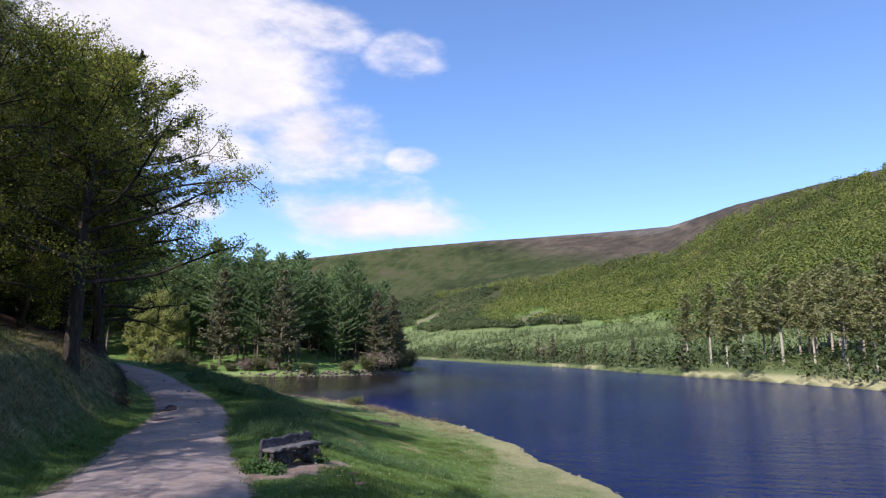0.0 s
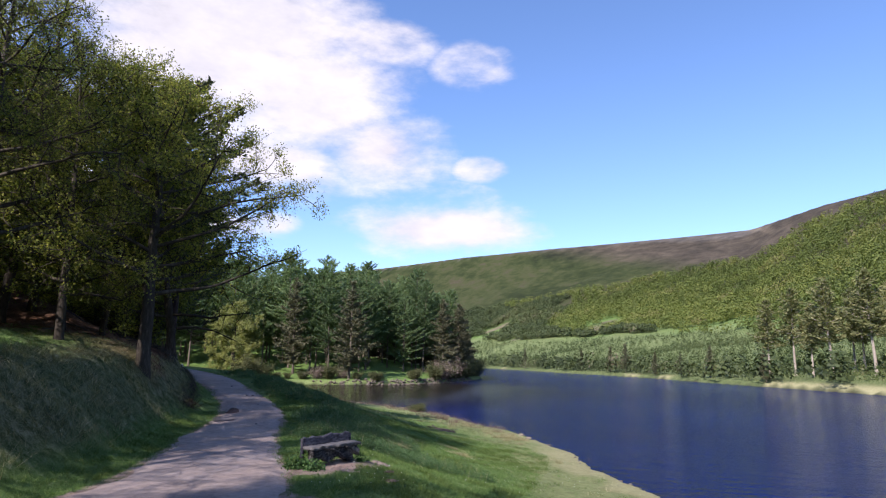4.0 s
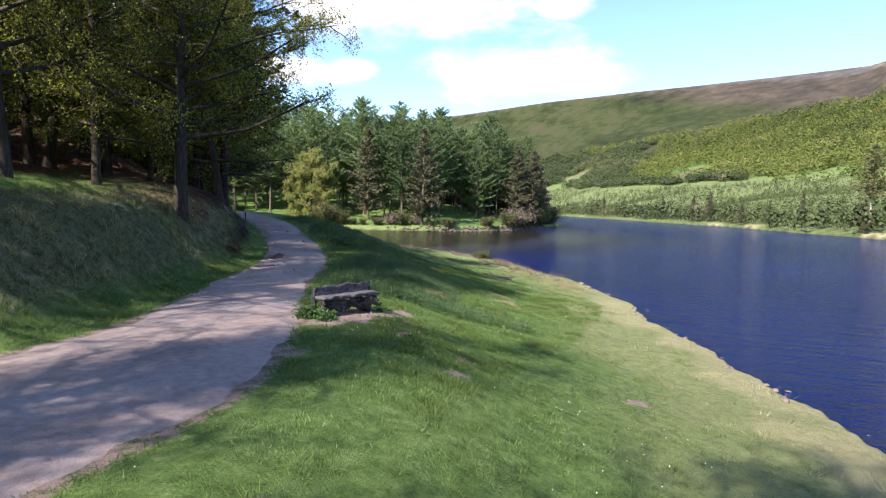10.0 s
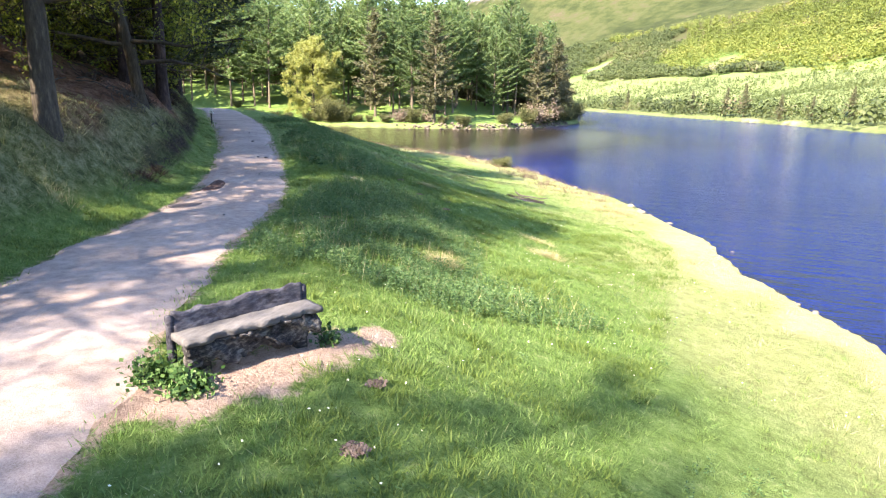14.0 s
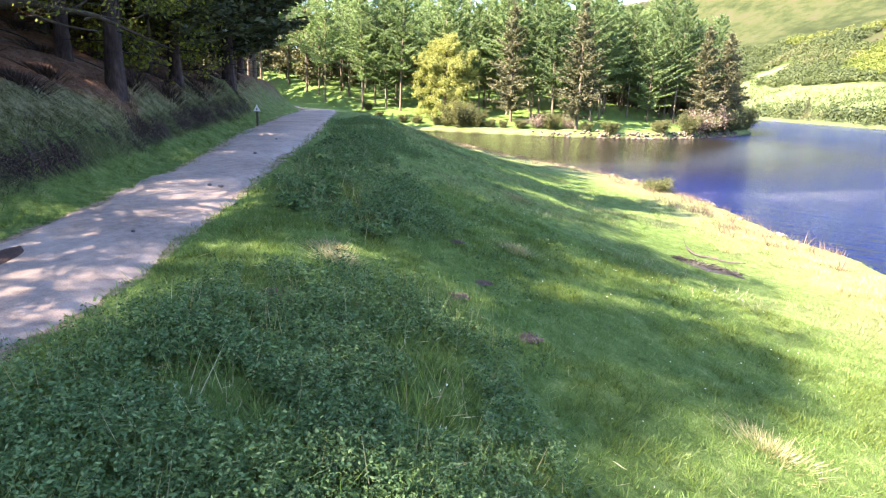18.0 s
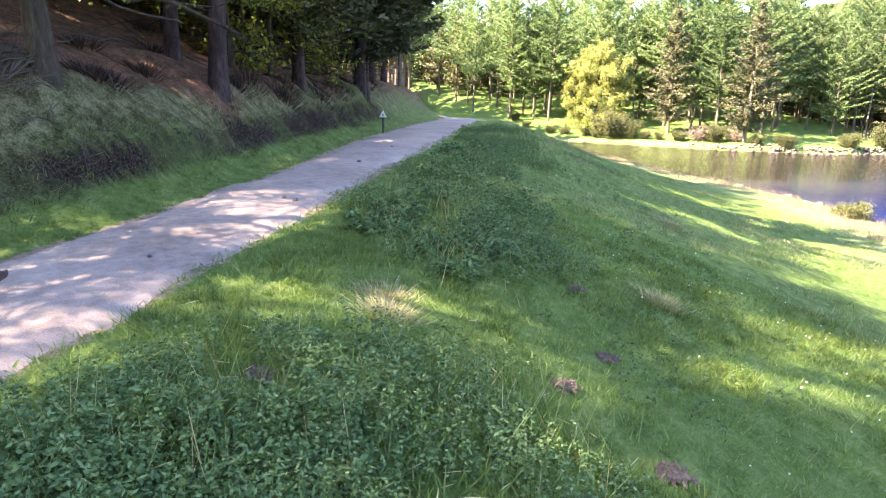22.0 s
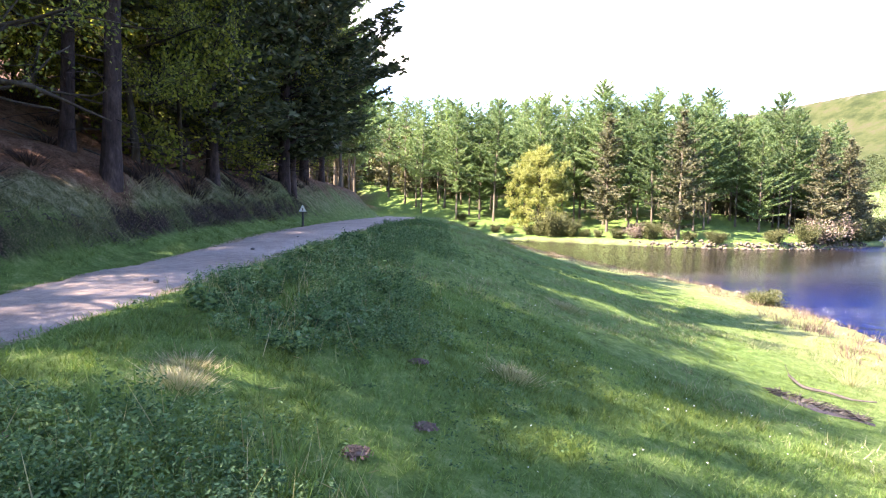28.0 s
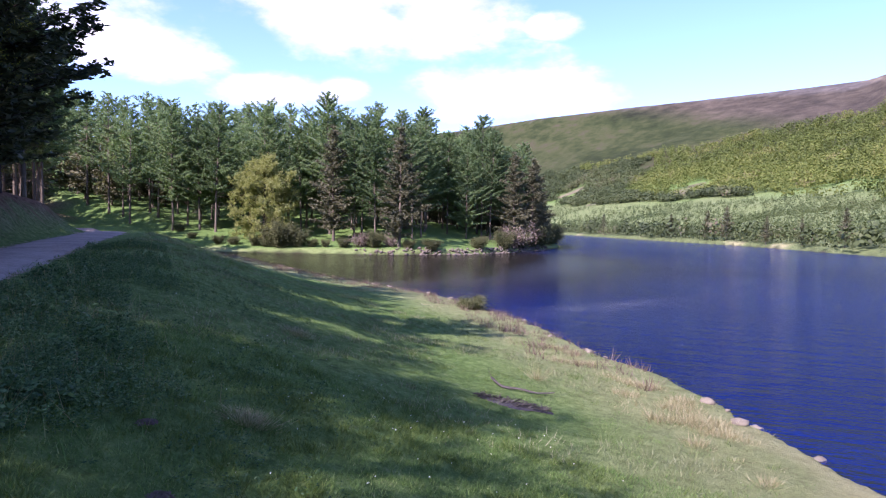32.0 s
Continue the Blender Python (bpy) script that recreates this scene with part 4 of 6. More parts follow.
for (name, kind, x, y, turn, scale, label, category), z in zip(near, heights(spots)):
    root = tree_thing(name, kind, x, y, turn, scale, label, category, "trees of the bank wood", z=z)
    if "crooked" in label:
        # a low bare limb reaching along the bank
        q = np.random.default_rng(3)
        inv = np.array(root.matrix_basis.inverted())
        runs = []
        for start, way, ln, thick in (((x, y, z + 1.25), (-0.1, 0.95, -0.02), 3.2, 0.085), ((x - 0.1, y + 1.2, z + 1.25), (0.3, 0.8, 0.25), 1.6, 0.035), ((x - 0.1, y + 0.9, z + 1.25), (0.1, 0.9, -0.3), 1.5, 0.03), ((x - 0.2, y + 1.9, z + 1.25), (0.0, 0.8, 0.4), 1.2, 0.025)):
            pts, _ = bend(q, start, way, ln, 7, 0.2, 0.0)
            runs.append((pts @ inv[:3, :3].T + inv[:3, 3], np.linspace(thick, 0.012, 8)))
        part("limb", mesh_of("crooked_limb", *tubes(runs, 7), [BARK_OAK], True), root, "low crooked bare limb")

# ---- the headland ----
LARCHES = [conifer(31 + i, 20.5 + i % 3, 4.1 + 0.4 * (i % 2), 0.18, (0.3, 0.22, 0.34, 0.12)[i], 34, BARK_LARCH, LEAF_LARCH, 0.12, 0.3, 46, 0.5, 9, 0.42) for i in range(4)]
LARCHES_BACK = [conifer(36 + i, 21.5 + i, 4.3, 0.2, 0.3, 22, BARK_LARCH, LEAF_LARCH, 0.1, 0.4, 22, 0.55, 3, 0.38) for i in range(2)]
LARCHES_LOW = [conifer(38, 15, 3.4, 0.2, 0.06, 18, BARK_LARCH, LEAF_SPRUCE, 0.15, 0.95, 6, 0.7, 0, 0.3)]
SPRUCES = [conifer(41 + i, 19, 3.6, 0.24, 0.08, 30, BARK_LARCH, LEAF_SPRUCE, 0.2, 0.4, 30, 0.75, 3, 0.3) for i in range(2)]
YELLOW = broadleaf(51, 11.5, 4.9, 0.2, 0.08, 80000, BARK_OAK, LEAF_YELLOW, 0.15, 40, twigs=6)
tree_thing("maple_tree", YELLOW, -71.5, 117.5, 0, 1.25, "rounded broadleaf tree in bright yellow-green leaf", "tree", "", z=height(-71.5, 117.5))
stand = [(-71.5, 117.5)]
shore_spruce = [(-60.5, 121.0, 0), (-48.5, 120.6, 1), (-36.5, 146, 0), (-35.4, 156, 1), (-36.8, 166, 0), (-40.0, 176, 1)]
for (x, y, k), z in zip(shore_spruce, heights(shore_spruce)):
    tree_thing("spruce_tree", SPRUCES[k], x, y, 40 * k, 1.0 - 0.08 * (y > 140), "tall brownish-green spruce at the headland shore", "spruce tree", "spruces of the headland", z=z)
    stand.append((x, y))
rng = np.random.default_rng(5)
cx, cy = rng.uniform(-165, -33, 8000), rng.uniform(64, 215, 8000)
cz, cov = land(cx, cy)
good = cov["on1"] & (cov["d1"] > 7) & ((cov["hm"] > 0.3) | ((cov["left"] > 3) & (cy > 66 - 0.35 * (cx + 60)))) & ~((cov["left"] > 0) & (cov["left"] < 3)) & (cov["d1"] < 100)
for x, y, z, d1 in zip(cx[good], cy[good], cz[good], cov["d1"][good]):
    if len(stand) > 330:
        break
    dx, dy = x + 71.5, y - 117.5
    if dx * dx + dy * dy < 6.5**2 or (abs(-0.68 * dx + 0.73 * dy) < 4.5 and -18 < 0.73 * dx + 0.68 * dy < 0):
        continue
    if min((x - a) ** 2 + (y - b) ** 2 for a, b in stand) < (3.9 if d1 < 30 else 4.6) ** 2:
        continue
    pick = LARCHES if d1 < 26 else LARCHES_LOW if d1 > 44 and rnd.random() < 0.5 else LARCHES_BACK
    tree_thing("larch_tree", rnd.choice(pick), x, y, rnd.uniform(0, 360), rnd.uniform(0.85, 1.09) * (0.9 if d1 < 11 else 1), "tall larch with a bare lower trunk and fresh green needles", "larch tree", "larches of the headland", z=z)
    stand.append((x, y))


hedge = smoothed([(-42, 188, 0), (-60, 176, 0), (-82, 166, 0), (-108, 158, 0), (-140, 150, 0)], 3.4)
rows = np.vstack([hedge[:, :2] + (rnd.uniform(-1, 1), 7.0 * k) for k in range(3)]) + rng.normal(size=(3 * len(hedge), 2)) * 1.0
for (x, y), z in zip(rows, heights(rows)):
    tree_thing("spruce_tree", LARCHES_LOW[0], x, y, rnd.uniform(0, 360), rnd.uniform(0.7, 1.0), "dense low-branched conifer deep in the headland wood", "spruce tree", "low conifers of the headland", z=z)


# ---- bushes and shore plants ----
def bush_mesh(seed, tall, wide, n, leaf, size, upright=0.6):
    r = np.random.default_rng(seed)
    stems, pts = [], []
    for i in range(16):
        a = i * 2.4 + r.normal() * 0.3
        s, _ = bend(r, (r.normal() * 0.1 * wide, r.normal() * 0.1 * wide, -0.1), (math.cos(a) * (1 - upright * r.random()), math.sin(a) * (1 - upright * r.random()), 0.9), tall * r.uniform(0.6, 1.1), 5, 0.16, 0.02)
        stems.append((s, np.linspace(0.03, 0.006, 6) * (tall / 2)))
        pts.append(s)
    pts = np.array(pts)
    k, j = r.integers(0, 16, n), 1 + (5 * r.random(n) ** 0.7).astype(int).clip(0, 4)
    c = pts[k, j] + r.normal(size=(n, 3)) * np.array([wide, wide, tall * 0.6]) * 0.17
    c[:, 2] = np.maximum(c[:, 2], 0.05)
    return mesh_of("bush_stems", *tubes(stems, 4), [BARK_OAK], True), mesh_of("bush_leaves", *leaves(r, c, size, size * 0.5, -0.4), [leaf])


LEAF_GORSE = leaf_material("gorse_needles", ((0.0, (0.03, 0.036, 0.014)), (0.5, (0.078, 0.09, 0.034)), (1.0, (0.17, 0.16, 0.075))), 0.2)
LEAF_TWIG = leaf_material("bare_twigs", ((0.0, (0.09, 0.065, 0.055)), (1.0, (0.26, 0.2, 0.16))), 0.1)
GORSE = [bush_mesh(71, 3.2, 2.2, 7000, LEAF_GORSE, 0.22), bush_mesh(72, 2.6, 2.4, 6000, LEAF_GORSE, 0.22, 0.3)]
TWIGGY = bush_mesh(73, 3.0, 2.6, 1800, LEAF_TWIG, 0.3, 0.3)


def bush(meshes, x, y, turn, scale, label, group, z):
    root = new("bush")
    root.matrix_basis = pose(x, y, z, 0, 0, turn) @ Matrix.Scale(scale, 4)
    part("stems", meshes[0], root)
    part("leaves", meshes[1], root)
    tagged(root, label, "bush", group)


rim = [(-76.5, 112.3, 0.45), (-73.8, 112.6, 0.5), (-70.0, 113.2, 0.55), (-68.0, 113.3, 0.5), (-66.0, 113.9, 1.3), (-65.0, 114.9, 1.15), (-63.2, 114.8, 0.9), (-61.0, 115.4, 0.5), (-59.0, 116.0, 0.4), (-56.2, 116.9, 0.6), (-51.8, 118.8, 0.8), (-43.6, 122.6, 0.7),
       (-46.8, 120.6, 0.5), (-38.6, 130.6, 0.8), (-36.0, 137.0, 1.0), (-34.8, 143.0, 1.2), (-34.0, 150.0, 1.3), (-33.7, 156.0, 1.3), (-33.5, 163.0, 1.3), (-34.0, 170.0, 1.4), (-36.2, 176.0, 1.3), (-83.0, 113.5, 0.4), (-88.0, 116, 0.5)]
for i, ((x, y, s), z) in enumerate(zip(rim, heights(rim))):
    bush(GORSE[i % 2], x, y, 57 * i, s, "dense olive-green bush on the headland shore", "bushes of the headland", z)
bare_spots = [(-54.0, 118.4, 0.8), (-50.0, 120.6, 0.7), (-35.4, 141.0, 1.3), (-35.2, 147.5, 1.5)]
for i, ((x, y, s), z) in enumerate(zip(bare_spots, heights(bare_spots))):
    bush(TWIGGY, x, y, 80 * i, s, "bare brown twiggy bush on the headland shore", "bare bushes", z)


# ---- the far side ----
def puffs(rng, centres, facing):
    """Leaf clumps: one ragged four-sided patch for each centre, of size 1, turned to face outwards."""
    out = facing + 0.28 * rng.normal(size=facing.shape)
    out /= np.linalg.norm(out, axis=1)[:, None]
    a = np.cross(out, rng.normal(size=out.shape))
    a /= np.linalg.norm(a, axis=1)[:, None]
    b = np.cross(out, a)
    k = rng.uniform(0.3, 0.65, (4, len(centres), 1))
    v = np.stack([centres - a * k[0], centres + b * k[1] - out * 0.15, centres + a * k[2], centres - b * k[3] - out * 0.15], 1).reshape(-1, 3)
    return v, np.arange(len(v)).reshape(-1, 4)


def wood_stuff(name, x, y, tall, wide, leaf, label, seed, per=26, cone=False):
    """Far woods: many small trees, each a ragged cone or dome of leaf clumps, in one object."""
    rng = np.random.default_rng(seed)
    z = land(x, y)[0]
    n = len(x)
    h = tall * rng.uniform(0.7, 1.2, n)
    w = wide * rng.uniform(0.65, 1.3, n)
    u, a = rng.random((n, per)), rng.random((n, per)) * 2 * np.pi
    if cone:
        zz = 0.08 + 0.92 * u**1.25
        rr = (1 - zz) * 0.95 + 0.05
    else:
        zz = 0.2 + 0.78 * u
        rr = np.sqrt(np.maximum(0, 1 - ((zz - 0.5) / 0.52) ** 2)) * rng.uniform(0.55, 1.0, (n, per))
    c = np.stack([x[:, None] + np.cos(a) * rr * w[:, None], y[:, None] + np.sin(a) * rr * w[:, None], z[:, None] + zz * h[:, None]], -1)
    out = np.stack([np.cos(a) * rr, np.sin(a) * rr, (0.35 if cone else 1.2) * (zz - 0.35) + 0.2], -1).reshape(-1, 3)
    size = np.repeat(w * (0.42 if cone else 0.3), per) * rng.uniform(0.6, 1.3, n * per)
    v, f = puffs(rng, c.reshape(-1, 3), out)
    mid = v.reshape(-1, 4, 3).mean(1, keepdims=True)
    v = (mid + (v.reshape(-1, 4, 3) - mid) * size[:, None, None]).reshape(-1, 3)
    me = mesh_of(name, v, f, [leaf])
    shade = np.clip(np.where((lumps(x, y, 13, seed + 4) > 0.55) & (rng.random(n) < 0.7) & (not cone), 0.62, 0) + 0.45 + 0.16 * rng.normal(size=n) + 0.2 * lumps(x, y, 17, seed) + 0.2 * lumps(x, y, 45, seed + 2), 0, 1)
    me.attributes.new("tone", "FLOAT", "POINT").data.foreach_set("value", np.repeat(shade, per * 4).astype(np.float32))
    return tagged(new(name, me), label, "woodland", kind="stuff")


rng = np.random.default_rng(8)
faz, fr = np.radians(rng.uniform(-32, 46, 90000)), 60 + 880 * rng.random(90000) ** 0.8
fx, fy = -2 + np.sin(faz) * fr, 12 + np.cos(faz) * fr
_, fcov = land(fx, fy)
az = fcov["az"]
fs = fcov["s"] + 0.03 * lumps(fx, fy, 22, 5) + 0.015 * lumps(fx, fy, 8, 2)
on = fcov["on2"] & (fcov["d2"] > 0.8) & (scarred(fx, fy, 9.0) < 0.45)
meadow = (np.abs(fs - 0.222) < 0.014) & (az > 3 + 2 * lumps(fx, fy, 15, 3))
open_ground = lumps(fx, fy, 21, 12) > 0.62
top = np.interp(az, [-30, -14, -4, 4, 12, 18, 24, 46], [0.33, 0.42, 0.55, 0.62, 0.7, 0.84, 0.92, 0.95])
young = on & (fs < 0.2)
lime = on & (fs > 0.2) & (fs < top) & (az > -3 + 8 * lumps(fx, fy, 40, 9) - 30 * (fs - 0.3)) & ~(open_ground & (fs < 0.3))
dark = on & (fs > 0.21) & (fs < top) & ~lime & (lumps(fx, fy, 26, 3) > -0.35) & ~open_ground
edge = on & (fcov["d2"] < 7)
first = lambda mask, count: np.nonzero(mask)[0][:count]
lime &= ~meadow
i = first(young & ~edge, 11000)
wood_stuff("young_plantation", fx[i], fy[i], 2.6, 1.05, LEAF_YOUNG, "young pale green conifer plantation above the shore", 61, 14, True)
i = first(edge & ((az < 9) | (lumps(fx, fy, 4, 8) > 0.2)), 1000)
wood_stuff("shore_scrub", fx[i], fy[i], 4.0, 2.0, LEAF_SCRUB, "green scrub along the far shore", 66, 24)
i = first(on & (fcov["d2"] < 7) & (lumps(fx, fy, 7, 6) > -0.1), 110)
wood_stuff("shore_trees", fx[i], fy[i], 7.0, 3.0, LEAF_SCRUB, "dark green bushy trees along the far shore", 67, 60)
i = first(lime, 10000)
wood_stuff("hill_woodland", fx[i], fy[i], 7.0, 3.1, LEAF_WOOD, "bright green broadleaf wood on the hillside", 62, 44)
i = first(dark, 4200)
wood_stuff("hill_scrub", fx[i], fy[i], 5.5, 3.4, LEAF_SCRUB, "dark scrub and mixed wood on the hillside", 63, 54)
LEAF_FAR_PINE = leaf_material("far_pine_needles", ((0.0, (0.07, 0.08, 0.03)), (0.5, (0.17, 0.18, 0.07)), (1.0, (0.28, 0.25, 0.12))), 0.3)
BARK_PALE = rough_material("pale_pine_bark", ((0.3, (0.2, 0.16, 0.13)), (0.6, (0.42, 0.36, 0.3)), (0.8, (0.55, 0.5, 0.43))), 1.0, 8, bump=0.6)
FAR_PINES = [conifer(81 + i, 20, 3.6, 0.3, 0.34, 20, BARK_PALE, LEAF_FAR_PINE, 0.1, 0.8, 6, 0.6, 6, 0.35) for i in range(2)]
px, py = rng.uniform(22, 110, 900), rng.uniform(70, 176, 900)
pz, pc = land(px, py)
pines = []
for x, y, z, d, ok in zip(px, py, pz, pc["d2"], pc["on2"]):
    if ok and 7 < d < 42 and len(pines) < 75 and all((x - a) ** 2 + (y - b) ** 2 > 4.2**2 for a, b in pines):
        pines.append((x, y))
        tree_thing("pine_tree", FAR_PINES[rnd.randrange(2)], x, y, rnd.uniform(0, 360), rnd.uniform(0.75, 1.1), "tall pine with a pale lit trunk on the far shore", "pine tree", "pines of the far shore", z=z)
lone = [(6, 236, 0.55), (1, 244, 0.5), (14, 214, 0.4), (-10, 266, 0.45), (25.5, 185, 0.45), (-40, 330, 0.5), (33, 160, 0.4), (20, 200, 0.35)]
for (x, y, s), z in zip(lone, heights(lone)):
    tree_thing("spruce_tree", SPRUCES[0], x, y, 30 * x, s, "dark conifer standing at the far water's edge", "spruce tree", "lone conifers of the far shore", z=z)


# ---- turf, herbs and tussocks ----
def stuff(name, v, f, leaf, label, category):
    return tagged(new(name, mesh_of(name, v, f, [leaf])), label, category, kind="stuff")


rng = np.random.default_rng(21)


def clumps(rng, x, y, count, tall, width, spread_r, lean, loose=0.25):
    """Tufts of grass: count blades round each point, leaning outwards."""
    k = np.repeat(np.arange(len(x)), count)
    px, py = x[k] + rng.normal(size=len(k)) * spread_r, y[k] + rng.normal(size=len(k)) * spread_r
    if len(x) > 5000:
        # a plane through each point is near enough for small tufts
        z0, zx, zy = land(x, y)[0], land(x + 0.1, y)[0], land(x, y + 0.1)[0]
        z = z0[k] + (px - x[k]) * np.clip((zx - z0) / 0.1, -1, 1)[k] + (py - y[k]) * np.clip((zy - z0) / 0.1, -1, 1)[k]
    else:
        z = land(px, py)[0]
    ways = np.stack([px - x[k], py - y[k]], 1) / (spread_r + 1e-6) * lean
    t = np.repeat(tall * rng.uniform(0.6, 1.3, len(x)), count)
    return blades(rng, np.stack([px, py, z - 0.01], 1), t, width, loose, ways)


def lawn_points(n, seed):
    q = np.random.default_rng(seed)
    x, y = q.uniform(-33, 6, n), 10 + 52 * q.random(n) ** 1.25
    close = q.random(n) < 0.55
    x, y = np.where(close, q.uniform(-17, -4, n), x), np.where(close, q.uniform(18, 43, n), y)
    _, c = land(x, y)
    ok = c["on1"] & (c["dirt"] < 0.55) & (((c["right"] > 0.05) & (c["d1"] > 0.2)) | ((c["left"] > 0.08) & (c["left"] < 1.2)) | ((c["left"] > 4.2) & (c["left"] < 9) & (y < 29))) & (c["dry"] < 0.3 + 0.3 * q.random(n))
    return x[ok], y[ok]


BLADE_DEEP = leaf_material("deep_green_blades", ((0.0, (0.035, 0.06, 0.014)), (0.6, (0.09, 0.14, 0.03)), (1.0, (0.17, 0.22, 0.06))), 0.3)
x, y = lawn_points(30000, 31)
patchy = lumps(x, y, 0.45, 2) + 0.7 * lumps(x, y, 1.5, 6)
m = patchy < 0.25
stuff("grass", *clumps(rng, x[m], y[m], 14, 0.075, 0.013, 0.09, 0.5, 0.4), BLADE, "short green grazed turf", "grass")
m = patchy > 0.1
stuff("dark_grass", *clumps(rng, x[m], y[m], 14, 0.1, 0.014, 0.07, 0.5, 0.4), BLADE_DEEP, "darker lusher tufts in the turf", "grass")

# grass creeping in over the edges of the track
ex, ey = rng.uniform(-34, -4, 150000), rng.uniform(8, 54, 150000)
ez, ec = land(ex, ey)
ok = (ec["edge"] < 0.1) & (ec["edge"] > -0.1 - 0.22 * np.clip(lumps(ex, ey, 0.45, 3) + 0.7 * lumps(ex, ey, 1.4, 6), -0.4, 1.2))
stuff("verge_grass", *blades(rng, np.stack([ex, ey, ez + 0.02], 1)[ok], 0.07, 0.014, 0.6), BLADE, "ragged grass creeping over the track's edges", "grass")

PATCHES = [(-10.3, 28.0, 1.2), (-8.4, 27.9, 1.3), (-10.4, 27.3, 0.9), (-9.6, 28.4, 1.2), (-12.4, 30.9, 0.8), (-11.4, 33.1, 1.2), (-10.4, 32.7, 1.0), (-12.3, 32.3, 0.9), (-12.1, 33.5, 0.9), (-11.6, 34.7, 0.6),
           (-14.8, 36.6, 0.9), (-15.7, 37.5, 1.2), (-17.0, 39.0, 1.2), (-15.0, 38.0, 1.0), (-18.9, 40.3, 1.1), (-21.0, 43.8, 1.3), (-19.7, 41.2, 1.1), (-17.1, 36.9, 0.6), (-24.0, 46.6, 1.2), (-28.2, 50.6, 1.2),
           (-9.4, 31.2, 0.9), (-11.0, 29.6, 1.0), (-10.0, 28.5, 1.2), (-9.3, 29.8, 1.2), (-10.6, 30.4, 1.2), (-11.6, 31.3, 1.1), (-10.2, 31.6, 1.1), (-12.5, 32.3, 0.9), (-9.4, 27.5, 0.9), (-8.1, 27.5, 0.6), (-6.9, 28.4, 0.7), (-5.9, 29.3, 0.6)]


def herbs(rng, spots, per_m2, tall, leaf_len, per_stem):
    base = []
    for x, y, r in spots:
        k = int(per_m2 * math.pi * r * r)
        a, d = rng.random(k) * 2 * np.pi, r * 1.25 * rng.random(k) ** 0.55
        base.append(np.stack([x + np.cos(a) * d, y + np.sin(a) * d], 1))
    base = np.vstack(base)
    keep = lumps(base[:, 0], base[:, 1], 0.35, 3) + 0.5 * lumps(base[:, 0], base[:, 1], 1.1, 5) > -0.45
    base = base[keep]
    z, cv = land(base[:, 0], base[:, 1])
    ok = cv["right"] > 0.25
    base, z = base[ok], z[ok]
    h = tall * rng.uniform(0.45, 1.2, len(base)) * (1 + 0.35 * lumps(base[:, 0], base[:, 1], 0.8, 6) + 0.35 * lumps(base[:, 0], base[:, 1], 0.22, 4))
    k = np.repeat(np.arange(len(base)), per_stem)
    f = rng.random(len(k)) ** 0.7
    a = rng.random(len(k)) * 2 * np.pi
    out = np.stack([np.cos(a), np.sin(a), -0.25 + 0 * a], 1)
    c = np.stack([base[k, 0], base[k, 1], z[k] + 0.03 + f * h[k]], 1) + out * leaf_len * 0.45 + rng.normal(size=(len(k), 3)) * 0.02
    return leaves(rng, c, leaf_len, leaf_len * 0.42, 0, out, 0.4)


stuff("nettles", *herbs(rng, PATCHES, 135, 0.26, 0.043, 24), LEAF_NETTLE, "dense knee-high bed of dark green nettles", "nettles")
stuff("meadow_herbs", *herbs(rng, [(-6.2, 29.2, 1.2), (-7.4, 28.4, 1.0), (-2.3, 24.3, 1.0), (-16.4, 41.5, 1.6), (-13.5, 40.5, 1.2), (-19, 46, 1.6), (-12.0, 37.2, 1.0), (-4.5, 20.7, 0.4), (-5.2, 19.9, 0.35), (-5.6, 21.4, 0.3), (-3.4, 22.0, 0.5), (-13.2, 30.9, 0.5), (-9.0, 30.3, 0.8), (-23, 52, 1.8)], 34, 0.14, 0.045, 9),
      LEAF_NETTLE, "patchy low green herbs in the grass", "herbs")
# daisies in the turf
dxy = np.stack([rng.uniform(-20, 2, 1500), rng.uniform(14, 44, 1500)], 1)
dz, dc = land(dxy[:, 0], dxy[:, 1])
ok = dc["on1"] & (dc["right"] > 0.4) & (dc["d1"] > 2) & (lumps(dxy[:, 0], dxy[:, 1], 2.2, 3) > -0.1)
WHITE = leaf_material("daisy_petals", ((0.0, (0.55, 0.55, 0.4)), (1.0, (0.8, 0.8, 0.76))), 0.2)
stuff("daisies", *leaves(rng, np.stack([dxy[:, 0], dxy[:, 1], dz + 0.07], 1)[ok], 0.026, 0.024, 0, np.tile([1.0, 0, 0], (int(ok.sum()), 1)), 0.4), WHITE, "tiny white daisies in the turf", "daisies")
# grass growing up through the nettles
sx = np.concatenate([rng.normal(x, r * 0.6, 260) for x, y, r in PATCHES])
sy = np.concatenate([rng.normal(y, r * 0.6, 260) for x, y, r in PATCHES])
sz, sc = land(sx, sy)
ok = sc["right"] > 0.2
stuff("tall_grass", *blades(rng, np.stack([sx, sy, sz], 1)[ok], 0.3, 0.012, 0.4), BLADE, "taller grass growing through the nettles", "grass")
# dead stalks standing among the nettles
sx = np.concatenate([rng.normal(x, r * 0.6, 34) for x, y, r in PATCHES])
sy = np.concatenate([rng.normal(y, r * 0.6, 34) for x, y, r in PATCHES])
sz, sc = land(sx, sy)
ok = sc["right"] > 0.3
stuff("dead_stalks", *blades(rng, np.stack([sx, sy, sz], 1)[ok], 0.42, 0.011, 0.35), BLADE_DRY, "pale dead stalks among the nettles", "stalks")


def scatter(rng, box, count, test):
    x, y = rng.uniform(box[0], box[1], count), rng.uniform(box[2], box[3], count)
    _, cv = land(x, y)
    ok = test(x, y, cv)
    return x[ok], y[ok]


